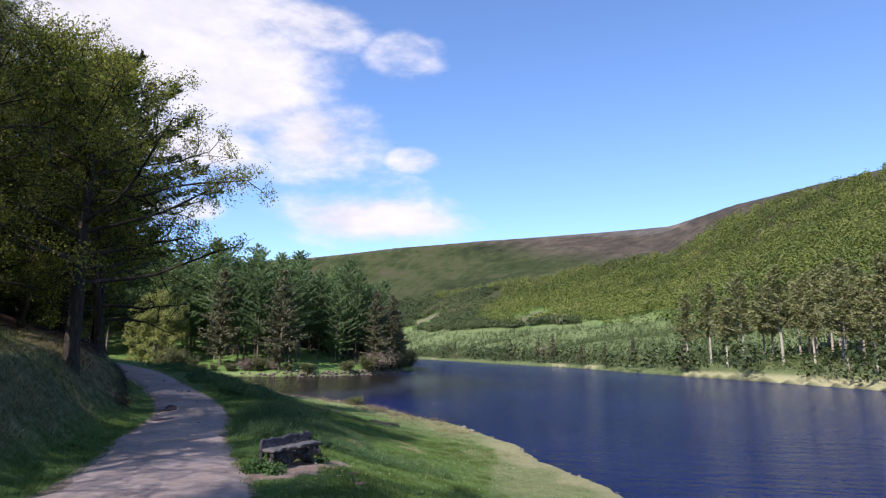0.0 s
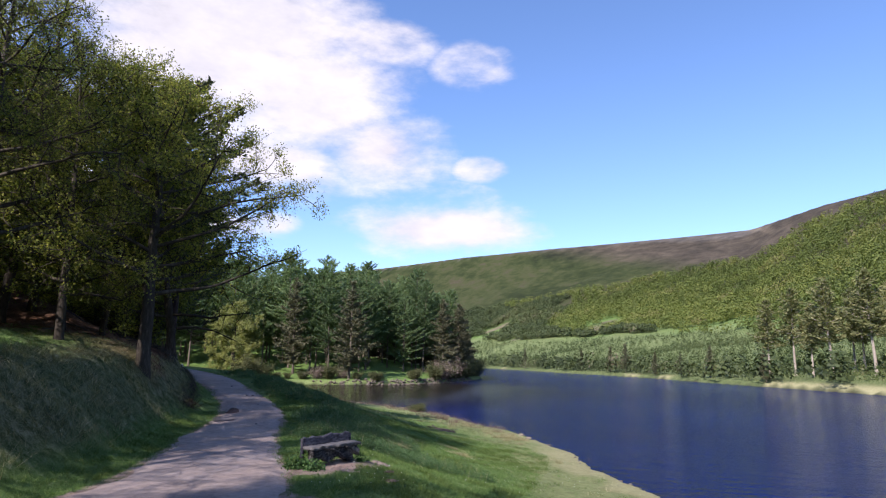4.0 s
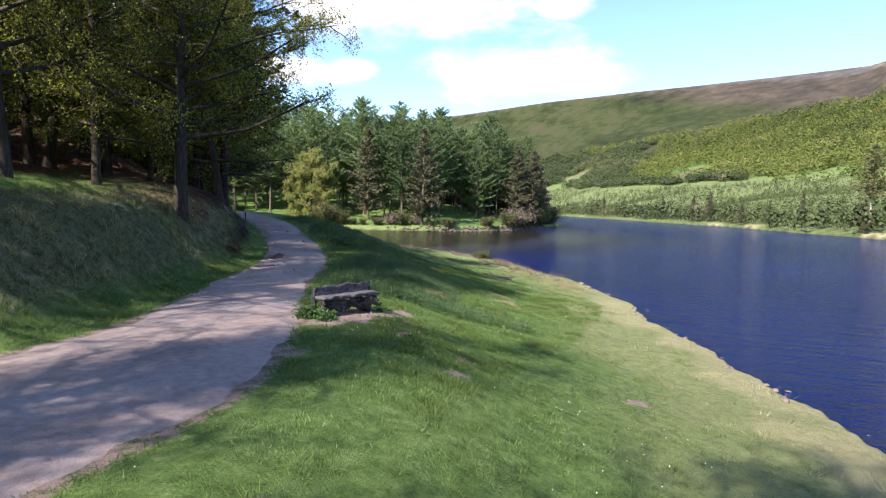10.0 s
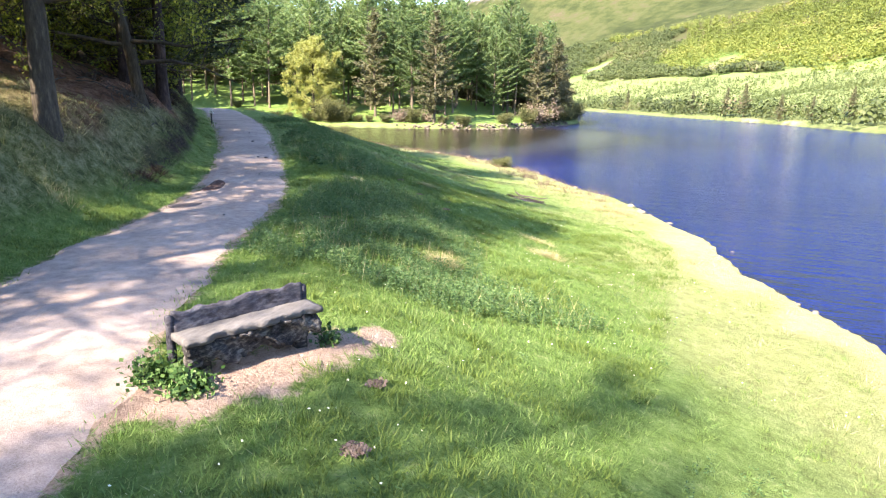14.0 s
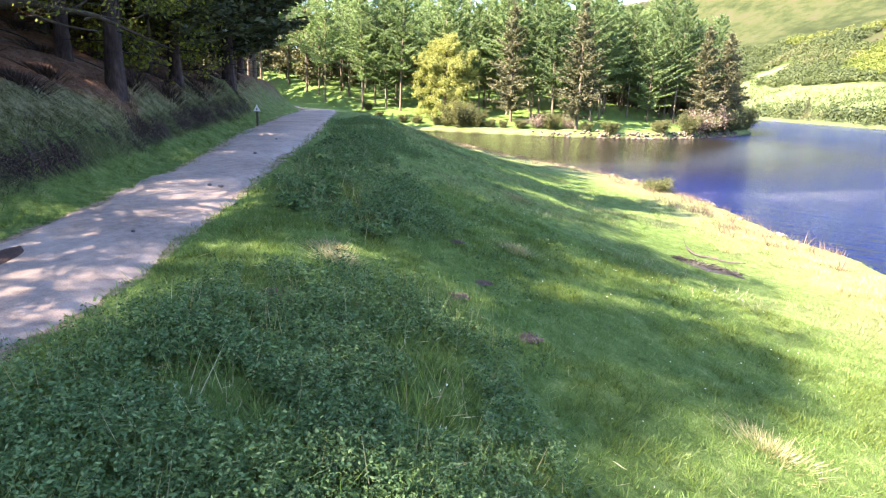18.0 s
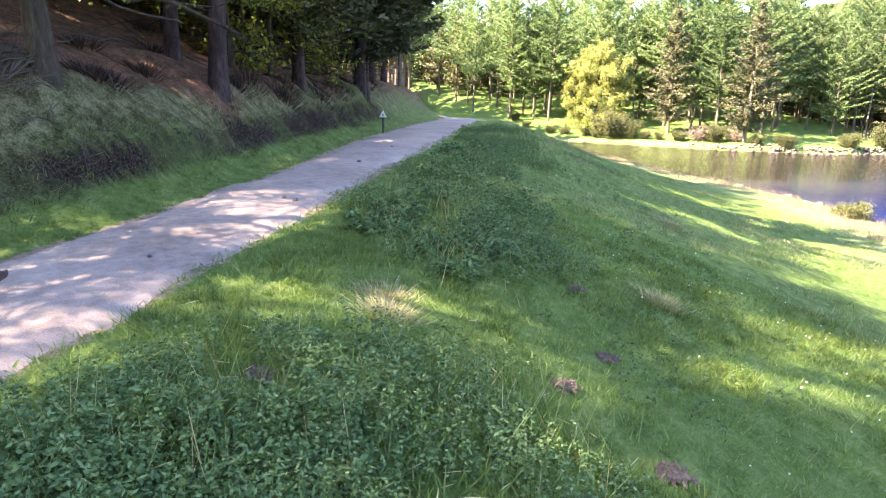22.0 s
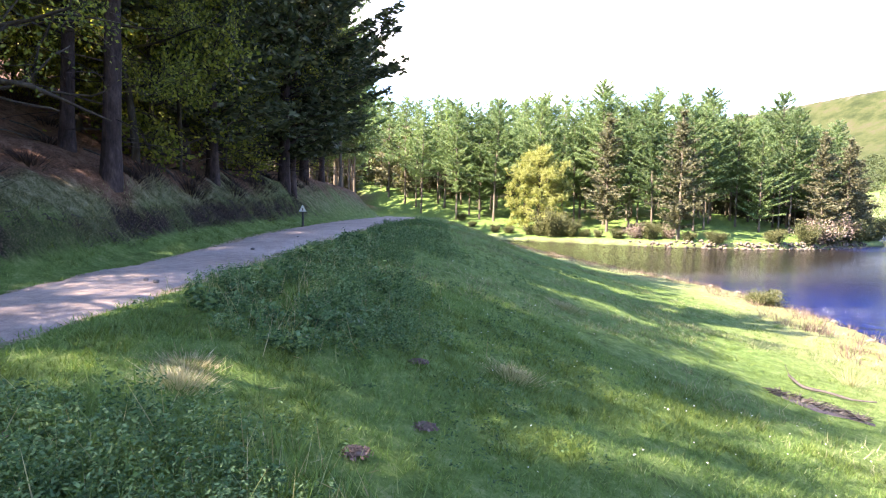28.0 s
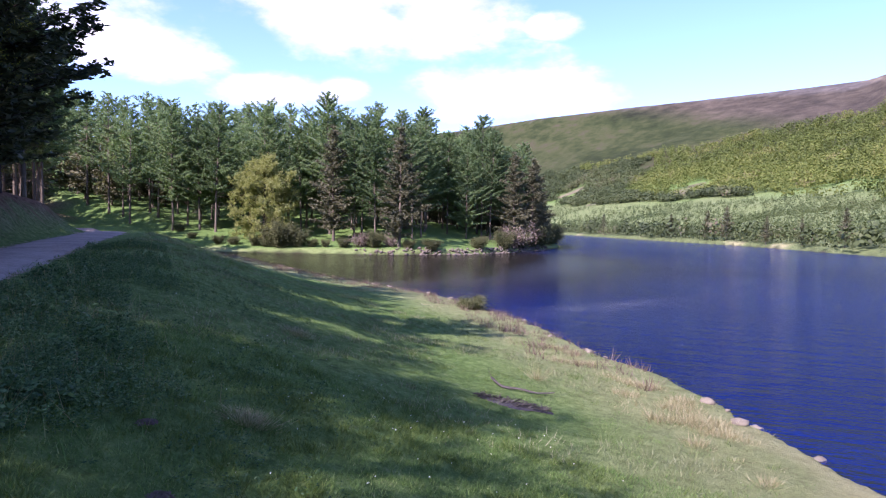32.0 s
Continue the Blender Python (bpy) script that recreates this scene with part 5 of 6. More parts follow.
x, y = scatter(rng, (-34, -10, 6, 48), 11000, lambda x, y, c: c["on1"] & (c["left"] > 1.3 + 0.3 * step01(28, 32, y)) & (c["left"] < 4.6 - 2.5 * step01(28, 33, y)) & (lumps(x, y, 1.2, 2) > -0.5))
stuff("tussock_grass", *clumps(rng, x, y, 15, np.where(y > 29, 0.085, 0.2), 0.015, 0.14, 0.9), leaf_material("tussock_blades", ((0.0, (0.025, 0.03, 0.012)), (0.4, (0.13, 0.135, 0.066)), (0.8, (0.27, 0.255, 0.15)), (1.0, (0.42, 0.385, 0.26))), 0.35),
      "coarse grey-green tussock grass on the bank", "grass")
# bleached tussocks; beyond y 28 extra pale ones stand in for sunlight on the bank
x, y = scatter(rng, (-34, -10, 6, 48), 16000, lambda x, y, c: c["on1"] & (c["left"] > 1.2 + 0.42 * step01(28, 32, y)) & (c["left"] < 4.4 - 2.4 * step01(28, 33, y)) & (lumps(x, y, 0.7, 6) + 0.6 * lumps(x, y, 2.0, 9) > 0.25 - 0.6 * step01(28, 32, y)))
stuff("pale_tussocks", *clumps(rng, x, y, 16, np.where(y > 29, 0.08, 0.2), 0.013, 0.14, 0.9), BLADE_DRY, "bleached tussocks on the bank", "grass")
x, y = scatter(rng, (-36, -14, 29, 52), 16000, lambda x, y, c: c["on1"] & (c["left"] > 1.3 + 0.12 * lumps(x, y, 0.6, 5)) & (c["left"] < 1.62))
stuff("overhanging_grass", *clumps(rng, x, y, 14, 0.12, 0.013, 0.12, 1.2), leaf_material("overhang_blades", ((0.0, (0.04, 0.042, 0.02)), (0.6, (0.15, 0.145, 0.08)), (1.0, (0.36, 0.33, 0.22))), 0.3), "ragged grass hanging over the cut bank", "grass")
x, y = scatter(rng, (-75, 6, 14, 108), 9000, lambda x, y, c: c["on1"] & (c["hm"] < 0.3) & (c["d1"] > 0.15) & (c["d1"] < 3.8 + 1.5 * lumps(x, y, 2.2, 4)) & (lumps(x, y, 0.9, 6) + 0.3 * lumps(x, y, 0.3, 1) > -0.1))
stuff("shore_grass", *clumps(rng, x, y, 18, 0.13, 0.014, 0.12, 0.6), BLADE_DRY, "pale dry grass tussocks along the shore", "grass")
x, y = scatter(rng, (-50, -4, 30, 84), 12000, lambda x, y, c: c["on1"] & (c["right"] > 1.6) & (c["d1"] > 2) & (lumps(x, y, 1.4, 8) + 0.4 * lumps(x, y, 4, 3) > 0.1) & (y > 40 + 0.5 * (x + 14) * (x > -14) + 2 * lumps(x, y, 3, 1)))
stuff("rough_grass", *clumps(rng, x, y, 18, 0.14, 0.016, 0.15, 0.5), leaf_material("rough_blades", ((0.0, (0.06, 0.08, 0.035)), (0.5, (0.18, 0.2, 0.1)), (1.0, (0.36, 0.35, 0.22))), 0.3), "rough tussocky patches in the grass", "grass")


x, y = scatter(rng, (-70, -8, 46, 106), 9000, lambda x, y, c: c["on1"] & (c["hm"] < 0.3) & (c["d1"] > 0.1) & (c["d1"] < 2.6 + 1.2 * lumps(x, y, 2.6, 7)))
stuff("shore_sedge", *clumps(rng, x, y, 14, 0.3, 0.024, 0.15, 0.4), leaf_material("sedge_blades", ((0.0, (0.065, 0.042, 0.034)), (0.5, (0.16, 0.11, 0.086)), (1.0, (0.31, 0.24, 0.19))), 0.25), "red-brown dead sedge along the cove's shore", "sedge")


# heather strip coloured almost black to draw the shade below the bank's lip
x, y = scatter(rng, (-36, -13, 26, 50), 24000, lambda x, y, c: c["on1"] & (c["left"] > 0.95 + 0.2 * lumps(x, y, 0.5, 3)) & (c["left"] < 1.45 + 0.2 * lumps(x, y, 0.8, 1)) & (lumps(x, y, 0.4, 8) + 0.5 * lumps(x, y, 1.3, 2) > -0.25) & (y > 28.5 + 1.2 * lumps(x, y, 0.9, 4)))
stuff("bank_heather", *clumps(rng, x, y, 18, 0.12, 0.012, 0.09, 1.0, 0.5), leaf_material("heather_twigs", ((0.0, (0.012, 0.01, 0.009)), (0.6, (0.045, 0.036, 0.03)), (0.9, (0.11, 0.09, 0.07)), (1.0, (0.24, 0.21, 0.15))), 0.1), "dark dead heather and peat along the cut bank", "heather")
x, y = scatter(rng, (-12, -2, 40, 58), 16000, lambda x, y, c: c["on1"] & (c["d1"] > 0.5) & (np.abs(c["d1"] - 1.9 - 0.4 * lumps(x, y, 2.1, 3)) < 0.9) & (y > 46) & (y < 56) & (lumps(x, y, 0.35, 5) + 0.7 * lumps(x, y, 2.2, 2) > 0.25))
stuff("rushes", *clumps(rng, x, y, 14, 0.16, 0.013, 0.13, 0.5), BLADE_DRY, "low pale rushes beside the water", "rushes")
# small leafy weeds and fallen stems round the nettle beds
weeds = [(bx + rng.normal() * 1.6, by + rng.normal() * 1.6, rng.uniform(0.08, 0.28)) for bx, by, br in PATCHES * 4]
stuff("leafy_weeds", *herbs(rng, weeds, 70, 0.09, 0.05, 9), LEAF_NETTLE, "small leafy weeds scattered in the turf", "weeds")
sx = np.concatenate([rng.normal(x, r * 0.9, 22) for x, y, r in PATCHES])
sy = np.concatenate([rng.normal(y, r * 0.9, 22) for x, y, r in PATCHES])
sz, sc = land(sx, sy)
ok = sc["right"] > 0.4
flat = rng.normal(size=(int(ok.sum()), 3)) * np.array([1, 1, 0.12])
WEED_BEDS = [(-18.2, 38.7, 1.0), (-16.8, 38.3, 0.95), (-15.4, 37.4, 0.85), (-14.7, 36.3, 0.7), (-19.7, 40.7, 0.9), (-17.6, 40.0, 0.8), (-16.0, 36.4, 0.5), (-21.2, 42.6, 0.8)]
weed_clumps = [(bx + rng.normal() * 0.6 * br, by + rng.normal() * 0.6 * br, rng.uniform(0.12, 0.3)) for bx, by, br in WEED_BEDS * 6]
stuff("coarse_weeds", *herbs(rng, weed_clumps, 90, 0.3, 0.1, 13), LEAF_NETTLE, "coarse clumps of leafy green weeds on the slope", "weeds")
wx, wy = (np.concatenate([rng.normal(b[k], b[2] * 0.55, 60) for b in WEED_BEDS]) for k in (0, 1))
stuff("weed_stalks", *blades(rng, np.stack([wx, wy, land(wx, wy)[0]], 1), 0.34, 0.012, 0.5), BLADE_DRY, "pale dead stalks standing among the weeds", "stalks")
stuff("fallen_stems", *leaves(rng, np.stack([sx, sy, sz + 0.07 + 0.12 * rng.random(len(sx))], 1)[ok], 0.17, 0.009, 0, flat, 0.05), BLADE_DRY, "bleached dead stems lying over the nettles", "stems")


def tuft(x, y, tall, wide, label, seed, leaf=BLADE_DRY, blades_n=900, name="grass_tuft", category="grass tuft", blade=0.011):
    r = np.random.default_rng(seed)
    v, f = clumps(r, np.array([x]), np.array([y]), blades_n, tall, blade, wide, 0.75 if blades_n > 200 else 0.5)
    z = height(x, y)
    ob = new(name, mesh_of(name, v - np.array([x, y, z]), f, [leaf]))
    ob.location = (x, y, z)
    return tagged(ob, label, category, "tufts on the slope", "stuff")


for i, (x, y, tall, wide) in enumerate(((-13.9, 34.8, 0.2, 0.2), (-13.5, 34.55, 0.15, 0.17), (-13.2, 39.0, 0.2, 0.2), (-8.2, 36.2, 0.26, 0.3),
                                        (-7.4, 34.5, 0.24, 0.25), (-8.5, 29.4, 0.32, 0.14), (-16.8, 45.5, 0.25, 0.3))):
    tuft(x, y, tall * 0.55, wide * 0.75, "bleached tuft of dead grass", 200 + i)
for i, (x, y, tall) in enumerate(((-11.3, 49.2, 0.4), (-8.1, 47.6, 0.34), (-6.1, 44.1, 0.3), (-7.2, 46.0, 0.28), (-3.6, 38.5, 0.28))):
    tuft(x, y, tall, 0.1, "upright brown tuft of dead rushes", 240 + i, blades_n=80, name="rush_tuft", category="rushes")


# ---- small things on the slope ----
def lump_mesh(name, seed, size, mat, rough=0.25, sub=3):
    bm = bmesh.new()
    bmesh.ops.create_icosphere(bm, subdivisions=sub, radius=1.0)
    for v in bm.verts:
        k = 1 + rough * noise.noise(v.co * 1.6 + Vector((seed * 3.1, seed, 0))) + rough * 0.5 * noise.noise(v.co * 4.1 + Vector((0, seed, seed)))
        v.co = Vector((v.co.x * size[0], v.co.y * size[1], v.co.z * size[2])) * k
    me = bpy.data.meshes.new(name)
    bm.to_mesh(me)
    bm.free()
    me.materials.append(mat)
    me.polygons.foreach_set("use_smooth", np.ones(len(me.polygons), bool))
    return me


EARTH = rough_material("molehill_earth", ((0.3, (0.09, 0.062, 0.055)), (0.55, (0.19, 0.14, 0.125)), (0.75, (0.3, 0.24, 0.21))), 4.0, 30, bump=1.0)
MUD = rough_material("dark_mud", ((0.3, (0.03, 0.026, 0.03)), (0.6, (0.10, 0.085, 0.09)), (0.8, (0.17, 0.145, 0.14))), 3.0, 22, rough=0.75, bump=0.8)
for i, (x, y, s) in enumerate(((-12.9, 33.0, 0.16), (-12.1, 35.5, 0.2), (-11.0, 35.5, 0.22), (-12.4, 36.6, 0.17), (-13.6, 37.6, 0.14), (-10.9, 28.9, 0.2), (-11.6, 29.7, 0.18), (-10.0, 29.6, 0.16), (-6.7, 23.3, 0.14), (-6.2, 22.0, 0.17))):
    q, s = np.random.default_rng(400 + i), s * 0.52
    c = np.stack([q.normal(size=330) * s * 0.6, q.normal(size=330) * s * 0.5, np.zeros(330)], 1)
    c[:, 2] = 0.03 + s * 0.22 * np.exp(-(c[:, 0] ** 2 + c[:, 1] ** 2) / (s * s * 0.5)) * q.random(330)
    ob = new("molehill", mesh_of("molehill", *leaves(q, c, 0.05, 0.045, 0, np.tile([1.0, 0, 0], (330, 1)), 0.8), [EARTH]))
    ob.location = (x, y, height(x, y))
    tagged(ob, "small molehill of crumbled purplish-brown earth", "molehill", "molehills", "stuff")


def patch_mesh(name, points, mat, lift=0.02, seed=0.0, crown=0.012):
    """A thin uneven sheet of earth on the ground, round a line of (x, y, half width)."""
    line = smoothed([(x, y, w) for x, y, w in points], 0.12)
    tang = np.gradient(line[:, :2], axis=0)
    tang /= np.linalg.norm(tang, axis=1)[:, None] + 1e-9
    nrm = np.stack([-tang[:, 1], tang[:, 0]], 1)
    k = np.linspace(-1, 1, 9)
    s = np.arange(len(line)) * 0.12
    wide = line[:, 2] * (1 + 0.18 * np.sin(s * 3.1 + seed) + 0.12 * np.sin(s * 8.3 + 2 * seed))
    wide[0] = wide[-1] = 0.02
    px = line[:, 0][:, None] + nrm[:, :1] * wide[:, None] * k
    py = line[:, 1][:, None] + nrm[:, 1:] * wide[:, None] * k
    z = land(px.ravel(), py.ravel())[0].reshape(px.shape) + lift + crown * (1 - k**2)[None] - 0.03 * (np.abs(k) > 0.99)
    v = np.stack([px, py, z], -1).reshape(-1, 3)
    idx = np.arange(len(v)).reshape(px.shape)
    f = np.stack([idx[:-1, :-1], idx[:-1, 1:], idx[1:, 1:], idx[1:, :-1]], -1).reshape(-1, 4)
    return mesh_of(name, v, f, [mat], True)


tagged(new("puddle", patch_mesh("puddle", [(-15.5, 28.9, 0.12), (-15.2, 29.1, 0.2), (-15.0, 29.5, 0.14)], MUD, 0.07)), "dark damp hollow at the edge of the track", "puddle")
tagged(new("leaf_litter", patch_mesh("leaf_litter", [(-16.1, 30.7, 0.12), (-16.1, 31.1, 0.22), (-16.3, 31.5, 0.2), (-16.6, 31.9, 0.12)], rough_material("brown_leaves", ((0.3, (0.03, 0.018, 0.017)), (0.6, (0.085, 0.05, 0.045)), (0.8, (0.16, 0.1, 0.085))), 6, 30, bump=1.0), 0.07)),
       "drift of brown fallen leaves on the track's edge", "leaves")
tagged(new("charred_patch", patch_mesh("charred_patch", [(-11.9, 45.6, 0.08), (-11.5, 45.6, 0.2), (-11.1, 45.6, 0.22), (-10.7, 45.7, 0.15), (-10.2, 45.85, 0.07)], MUD, 0.03)), "dark purplish patch of drift debris on the grass", "debris")
r = np.random.default_rng(91)
dx = np.stack([r.uniform(-11.9, -10.3, 260), np.zeros(260)], 1)
dx[:, 1] = 45.55 + (dx[:, 0] + 11.9) * 0.15 + r.normal(size=260) * 0.13
v, f = leaves(r, np.stack([dx[:, 0], dx[:, 1], heights(dx) + 0.05 + 0.05 * r.random(260)], 1), 0.26, 0.03, 0, np.tile([1.0, 0.4, 0.05], (260, 1)), 0.5)
tagged(new("drift_sticks", mesh_of("drift_sticks", v, f, [DEADWOOD])), "tangle of small dark drift sticks", "sticks", kind="stuff")


def branch_thing(name, points, radii, label, group="", twigs=0, seed=0):
    r = np.random.default_rng(seed)
    pts = smoothed(points, 0.15)
    z = land(pts[:, 0], pts[:, 1])[0]
    pts = np.stack([pts[:, 0], pts[:, 1], z + pts[:, 2]], 1)
    runs = [(pts, np.interp(np.linspace(0, 1, len(pts)), np.linspace(0, 1, len(radii)), radii) * (1 + 0.12 * np.sin(np.arange(len(pts)) * 2.1)))]
    for _ in range(twigs):
        k = r.integers(1, len(pts) - 1)
        t, _ = bend(r, pts[k], r.normal(size=3) + np.array([0, 0, 0.6]), r.uniform(0.2, 0.5), 3, 0.2, 0)
        runs.append((t, np.linspace(radii[0] * 0.35, 0.005, 4)))
    c = pts[0]
    v, f = tubes(runs, 7)
    ob = new(name, mesh_of(name, v - c, f, [DEADWOOD], True))
    ob.location = c
    return tagged(ob, label, "branch", group)


branch_thing("fallen_branch", [(-12.2, 47.7, 0.14), (-11.8, 47.4, 0.05), (-11.4, 47.45, 0.08), (-10.9, 47.4, 0.05), (-10.5, 47.6, 0.1)], (0.03, 0.035, 0.028, 0.015), "crooked bare fallen branch on the grass", seed=3, twigs=2)

# stones strewn on the track
STONE_DARK = rough_material("track_stone", ((0.3, (0.05, 0.045, 0.05)), (0.7, (0.2, 0.18, 0.18))), 5, 30, bump=0.6)
for i, (x, y, s) in enumerate(((-21.6, 39.5, 0.06), (-18.5, 36.0, 0.05), (-18.2, 36.05, 0.06), (-24.0, 42.2, 0.04), (-16.2, 33.2, 0.035), (-13.6, 28.7, 0.035))):
    ob = new("stone", lump_mesh("stone", i + 30, (s, s * 0.8, s * 0.6), STONE_DARK, 0.3, 2))
    ob.location = (x, y, height(x, y) + 0.07)
    tagged(ob, "small dark stone lying on the gravel track", "stone", "stones on the track")
# pale rocks at the water's edge
r = np.random.default_rng(17)
for i in range(46):
    near_shore = SHORE_LINE[(SHORE_LINE[:, 1] > 24) & (SHORE_LINE[:, 1] < 100)]
    x, y = near_shore[r.integers(0, len(near_shore)), :2] + r.normal(size=2) * 0.35
    s = r.uniform(0.04, 0.1) if y < 45 else r.uniform(0.06, 0.18)
    ob = new("rock", lump_mesh("rock", i + 60, (s * 1.4, s, s * 0.7), STONE, 0.35, 2))
    ob.location = (x, y, max(height(x, y), -0.05) + s * 0.25)
    ob.rotation_euler = (0, 0, i)
    tagged(ob, "pale weathered rock at the water's edge", "rock", "rocks along the shore")
# the stony bank of the headland, too fine to tell apart
BANK_STONE = rough_material("bank_stone", ((0.3, (0.06, 0.05, 0.04)), (0.6, (0.18, 0.15, 0.12)), (0.8, (0.33, 0.29, 0.23))), 1.0, 7, bump=0.7)
vs, fs_, qs, base = [], [], [], 0
for i in range(420):
    f = r.random() ** 0.8 * 0.75 + 0.25
    line = SHORE_LINE[np.argmin(np.hypot(SHORE_LINE[:, 0] + 70, SHORE_LINE[:, 1] - 110.5)):np.argmin(np.hypot(SHORE_LINE[:, 0] + 33, SHORE_LINE[:, 1] - 160))]
    p = line[int(f * (len(line) - 1))]
    me = np.array([(1, 0, 0), (-0.5, 0.87, 0), (-0.5, -0.87, 0), (0, 0, 1), (0.3, 0.2, -1)], float) * r.uniform(0.1, 0.38) * np.array([1.5, 1, 0.8])
    a = r.random() * 6.28
    rot = np.array([[math.cos(a), -math.sin(a), 0], [math.sin(a), math.cos(a), 0], [0, 0, 1]])
    q = np.array([p[0] + r.normal() * 0.5 - 0.1, p[1] + r.normal() * 0.5 + 0.4, 0])
    qs.append(q)
    vs.append(me @ rot.T)
    fs_.append(np.array([(0, 1, 3), (1, 2, 3), (2, 0, 3), (1, 0, 4), (2, 1, 4), (0, 2, 4)]) + base)
    base += 5
qz = np.maximum(heights(qs), -0.1) + 0.1
vs = [v + np.array([q[0], q[1], z]) for v, q, z in zip(vs, qs, qz)]
tagged(new("bank_stones", mesh_of("bank_stones", np.vstack(vs), np.vstack(fs_), [BANK_STONE])), "pale broken stones along the headland bank", "stones", kind="stuff")


# ---- bench ----
def shaped_box(name, lx, ly, lz, cuts, shape, mat, seed=0, rough=0.012):
    """A box of lengths lx, ly, lz from its own centre, cut finely, with shape(v) bending it and worn unevenness."""
    bm = bmesh.new()
    bmesh.ops.create_cube(bm, size=1.0)
    bmesh.ops.scale(bm, vec=(lx, ly, lz), verts=bm.verts)
    for axis, n in enumerate(cuts):
        for k in range(1, n):
            co = [0, 0, 0]
            co[axis] = (-0.5 + k / n) * (lx, ly, lz)[axis]
            no = [0, 0, 0]
            no[axis] = 1
            bmesh.ops.bisect_plane(bm, geom=bm.verts[:] + bm.edges[:] + bm.faces[:], plane_co=co, plane_no=no)
    for v in bm.verts:
        v.co = Vector(shape(v.co.copy())) + noise.noise_vector(v.co * 7 + Vector((seed, seed * 2, 0))) * rough
    sharp = [e for e in bm.edges if len(e.link_faces) == 2 and e.calc_face_angle(0) > 0.9]
    bmesh.ops.bevel(bm, geom=sharp, offset=0.012, segments=2, affect="EDGES", clamp_overlap=True)
    me = bpy.data.meshes.new(name)
    bm.to_mesh(me)
    bm.free()
    me.materials.append(mat)
    me.polygons.foreach_set("use_smooth", np.ones(len(me.polygons), bool))
    return me


# blotched grey wood of back and posts, bluish shade painted into its colour
WOOD_GREY_SHADED = rough_material("weathered_wood_shaded", ((0.38, (0.012, 0.012, 0.017)), (0.5, (0.052, 0.05, 0.066)), (0.64, (0.16, 0.155, 0.175))), 5.0, 22, bump=0.9, stretch=(1, 0.25, 1))
WOOD_DARK = rough_material("gnarled_wood", ((0.38, (0.012, 0.011, 0.012)), (0.5, (0.05, 0.045, 0.046)), (0.64, (0.2, 0.185, 0.17))), 6.0, 24, bump=1.0, stretch=(1, 0.3, 1.2))
WOOD_SEAT = rough_material("weathered_seat", ((0.3, (0.05, 0.046, 0.048)), (0.55, (0.12, 0.112, 0.114)), (0.75, (0.22, 0.205, 0.2))), 2.0, 16, bump=0.7, stretch=(1, 0.25, 1))


def build_bench(x, y, turn):
    root = new("bench")
    root.matrix_basis = pose(x, y, height(x, y) - 0.03, 0, 0, turn) @ Matrix.Diagonal((0.82, 0.74, 1.0, 1))
    half = 1.12

    def place(ob, px, py, pz, tilt=0):
        ob.matrix_basis = pose(px, py, pz, 0, tilt, 0)
        return ob

    wave = lambda t, a: a * (0.5 * math.sin(t * 3.3 + 1) + 0.3 * math.sin(t * 7.9) + 0.2 * math.sin(t * 17))
    place(part("backrest", shaped_box("backrest", 0.07, 2 * half - 0.1, 0.3, (2, 34, 6), lambda v: (v.x, v.y, v.z + (v.z / 0.3 + 0.5) * (wave(v.y, 0.05) - 0.05 * (1 - (v.y / half) ** 2))), WOOD_GREY_SHADED, 1), root, "carved grey plank with a wavy top edge"), -0.19, 0, 0.585, -8)
    place(part("seat", shaped_box("seat", 0.42, 2 * half, 0.08, (6, 34, 2), lambda v: (v.x + (v.x > 0.1) * wave(v.y * 1.7, 0.05), v.y, v.z), WOOD_SEAT, 2), root, "thick pale plank seat"), 0.04, 0, 0.455)
    place(part("front_log", shaped_box("front_log", 0.13, 2 * half - 0.06, 0.27, (3, 40, 5), lambda v: (v.x + (v.x > 0) * wave(v.y * 2.3 + v.z * 6, 0.07), v.y, v.z + (v.z < 0) * wave(v.y * 2.1, 0.06)), WOOD_DARK, 3, 0.035), root, "gnarled waney-edged log face"), 0.16, 0, 0.285)
    for s in (-1, 1):
        place(part("post", shaped_box("post", 0.09, 0.1, 0.74, (2, 2, 8), lambda v: (v.x, v.y, v.z), WOOD_GREY_SHADED, 5 + s), root), -0.2, s * (half - 0.02), 0.3)
        place(part("support", shaped_box("support", 0.3, 0.2, 0.54, (3, 3, 4), lambda v: (v.x, v.y, v.z), WOOD_DARK, 8 + s, 0.02), root), 0.0, s * (half - 0.32), 0.15)
    return tagged(root, "rustic grey log bench with a carved back, facing the lake", "bench")


BENCH = (-8.12, 22.98, -20.7)
build_bench(*BENCH)
# ivy round the bench's end
IVY = leaf_material("ivy_leaves", ((0.0, (0.02, 0.05, 0.012)), (0.5, (0.045, 0.1, 0.028)), (1.0, (0.13, 0.2, 0.07))), 0.2)


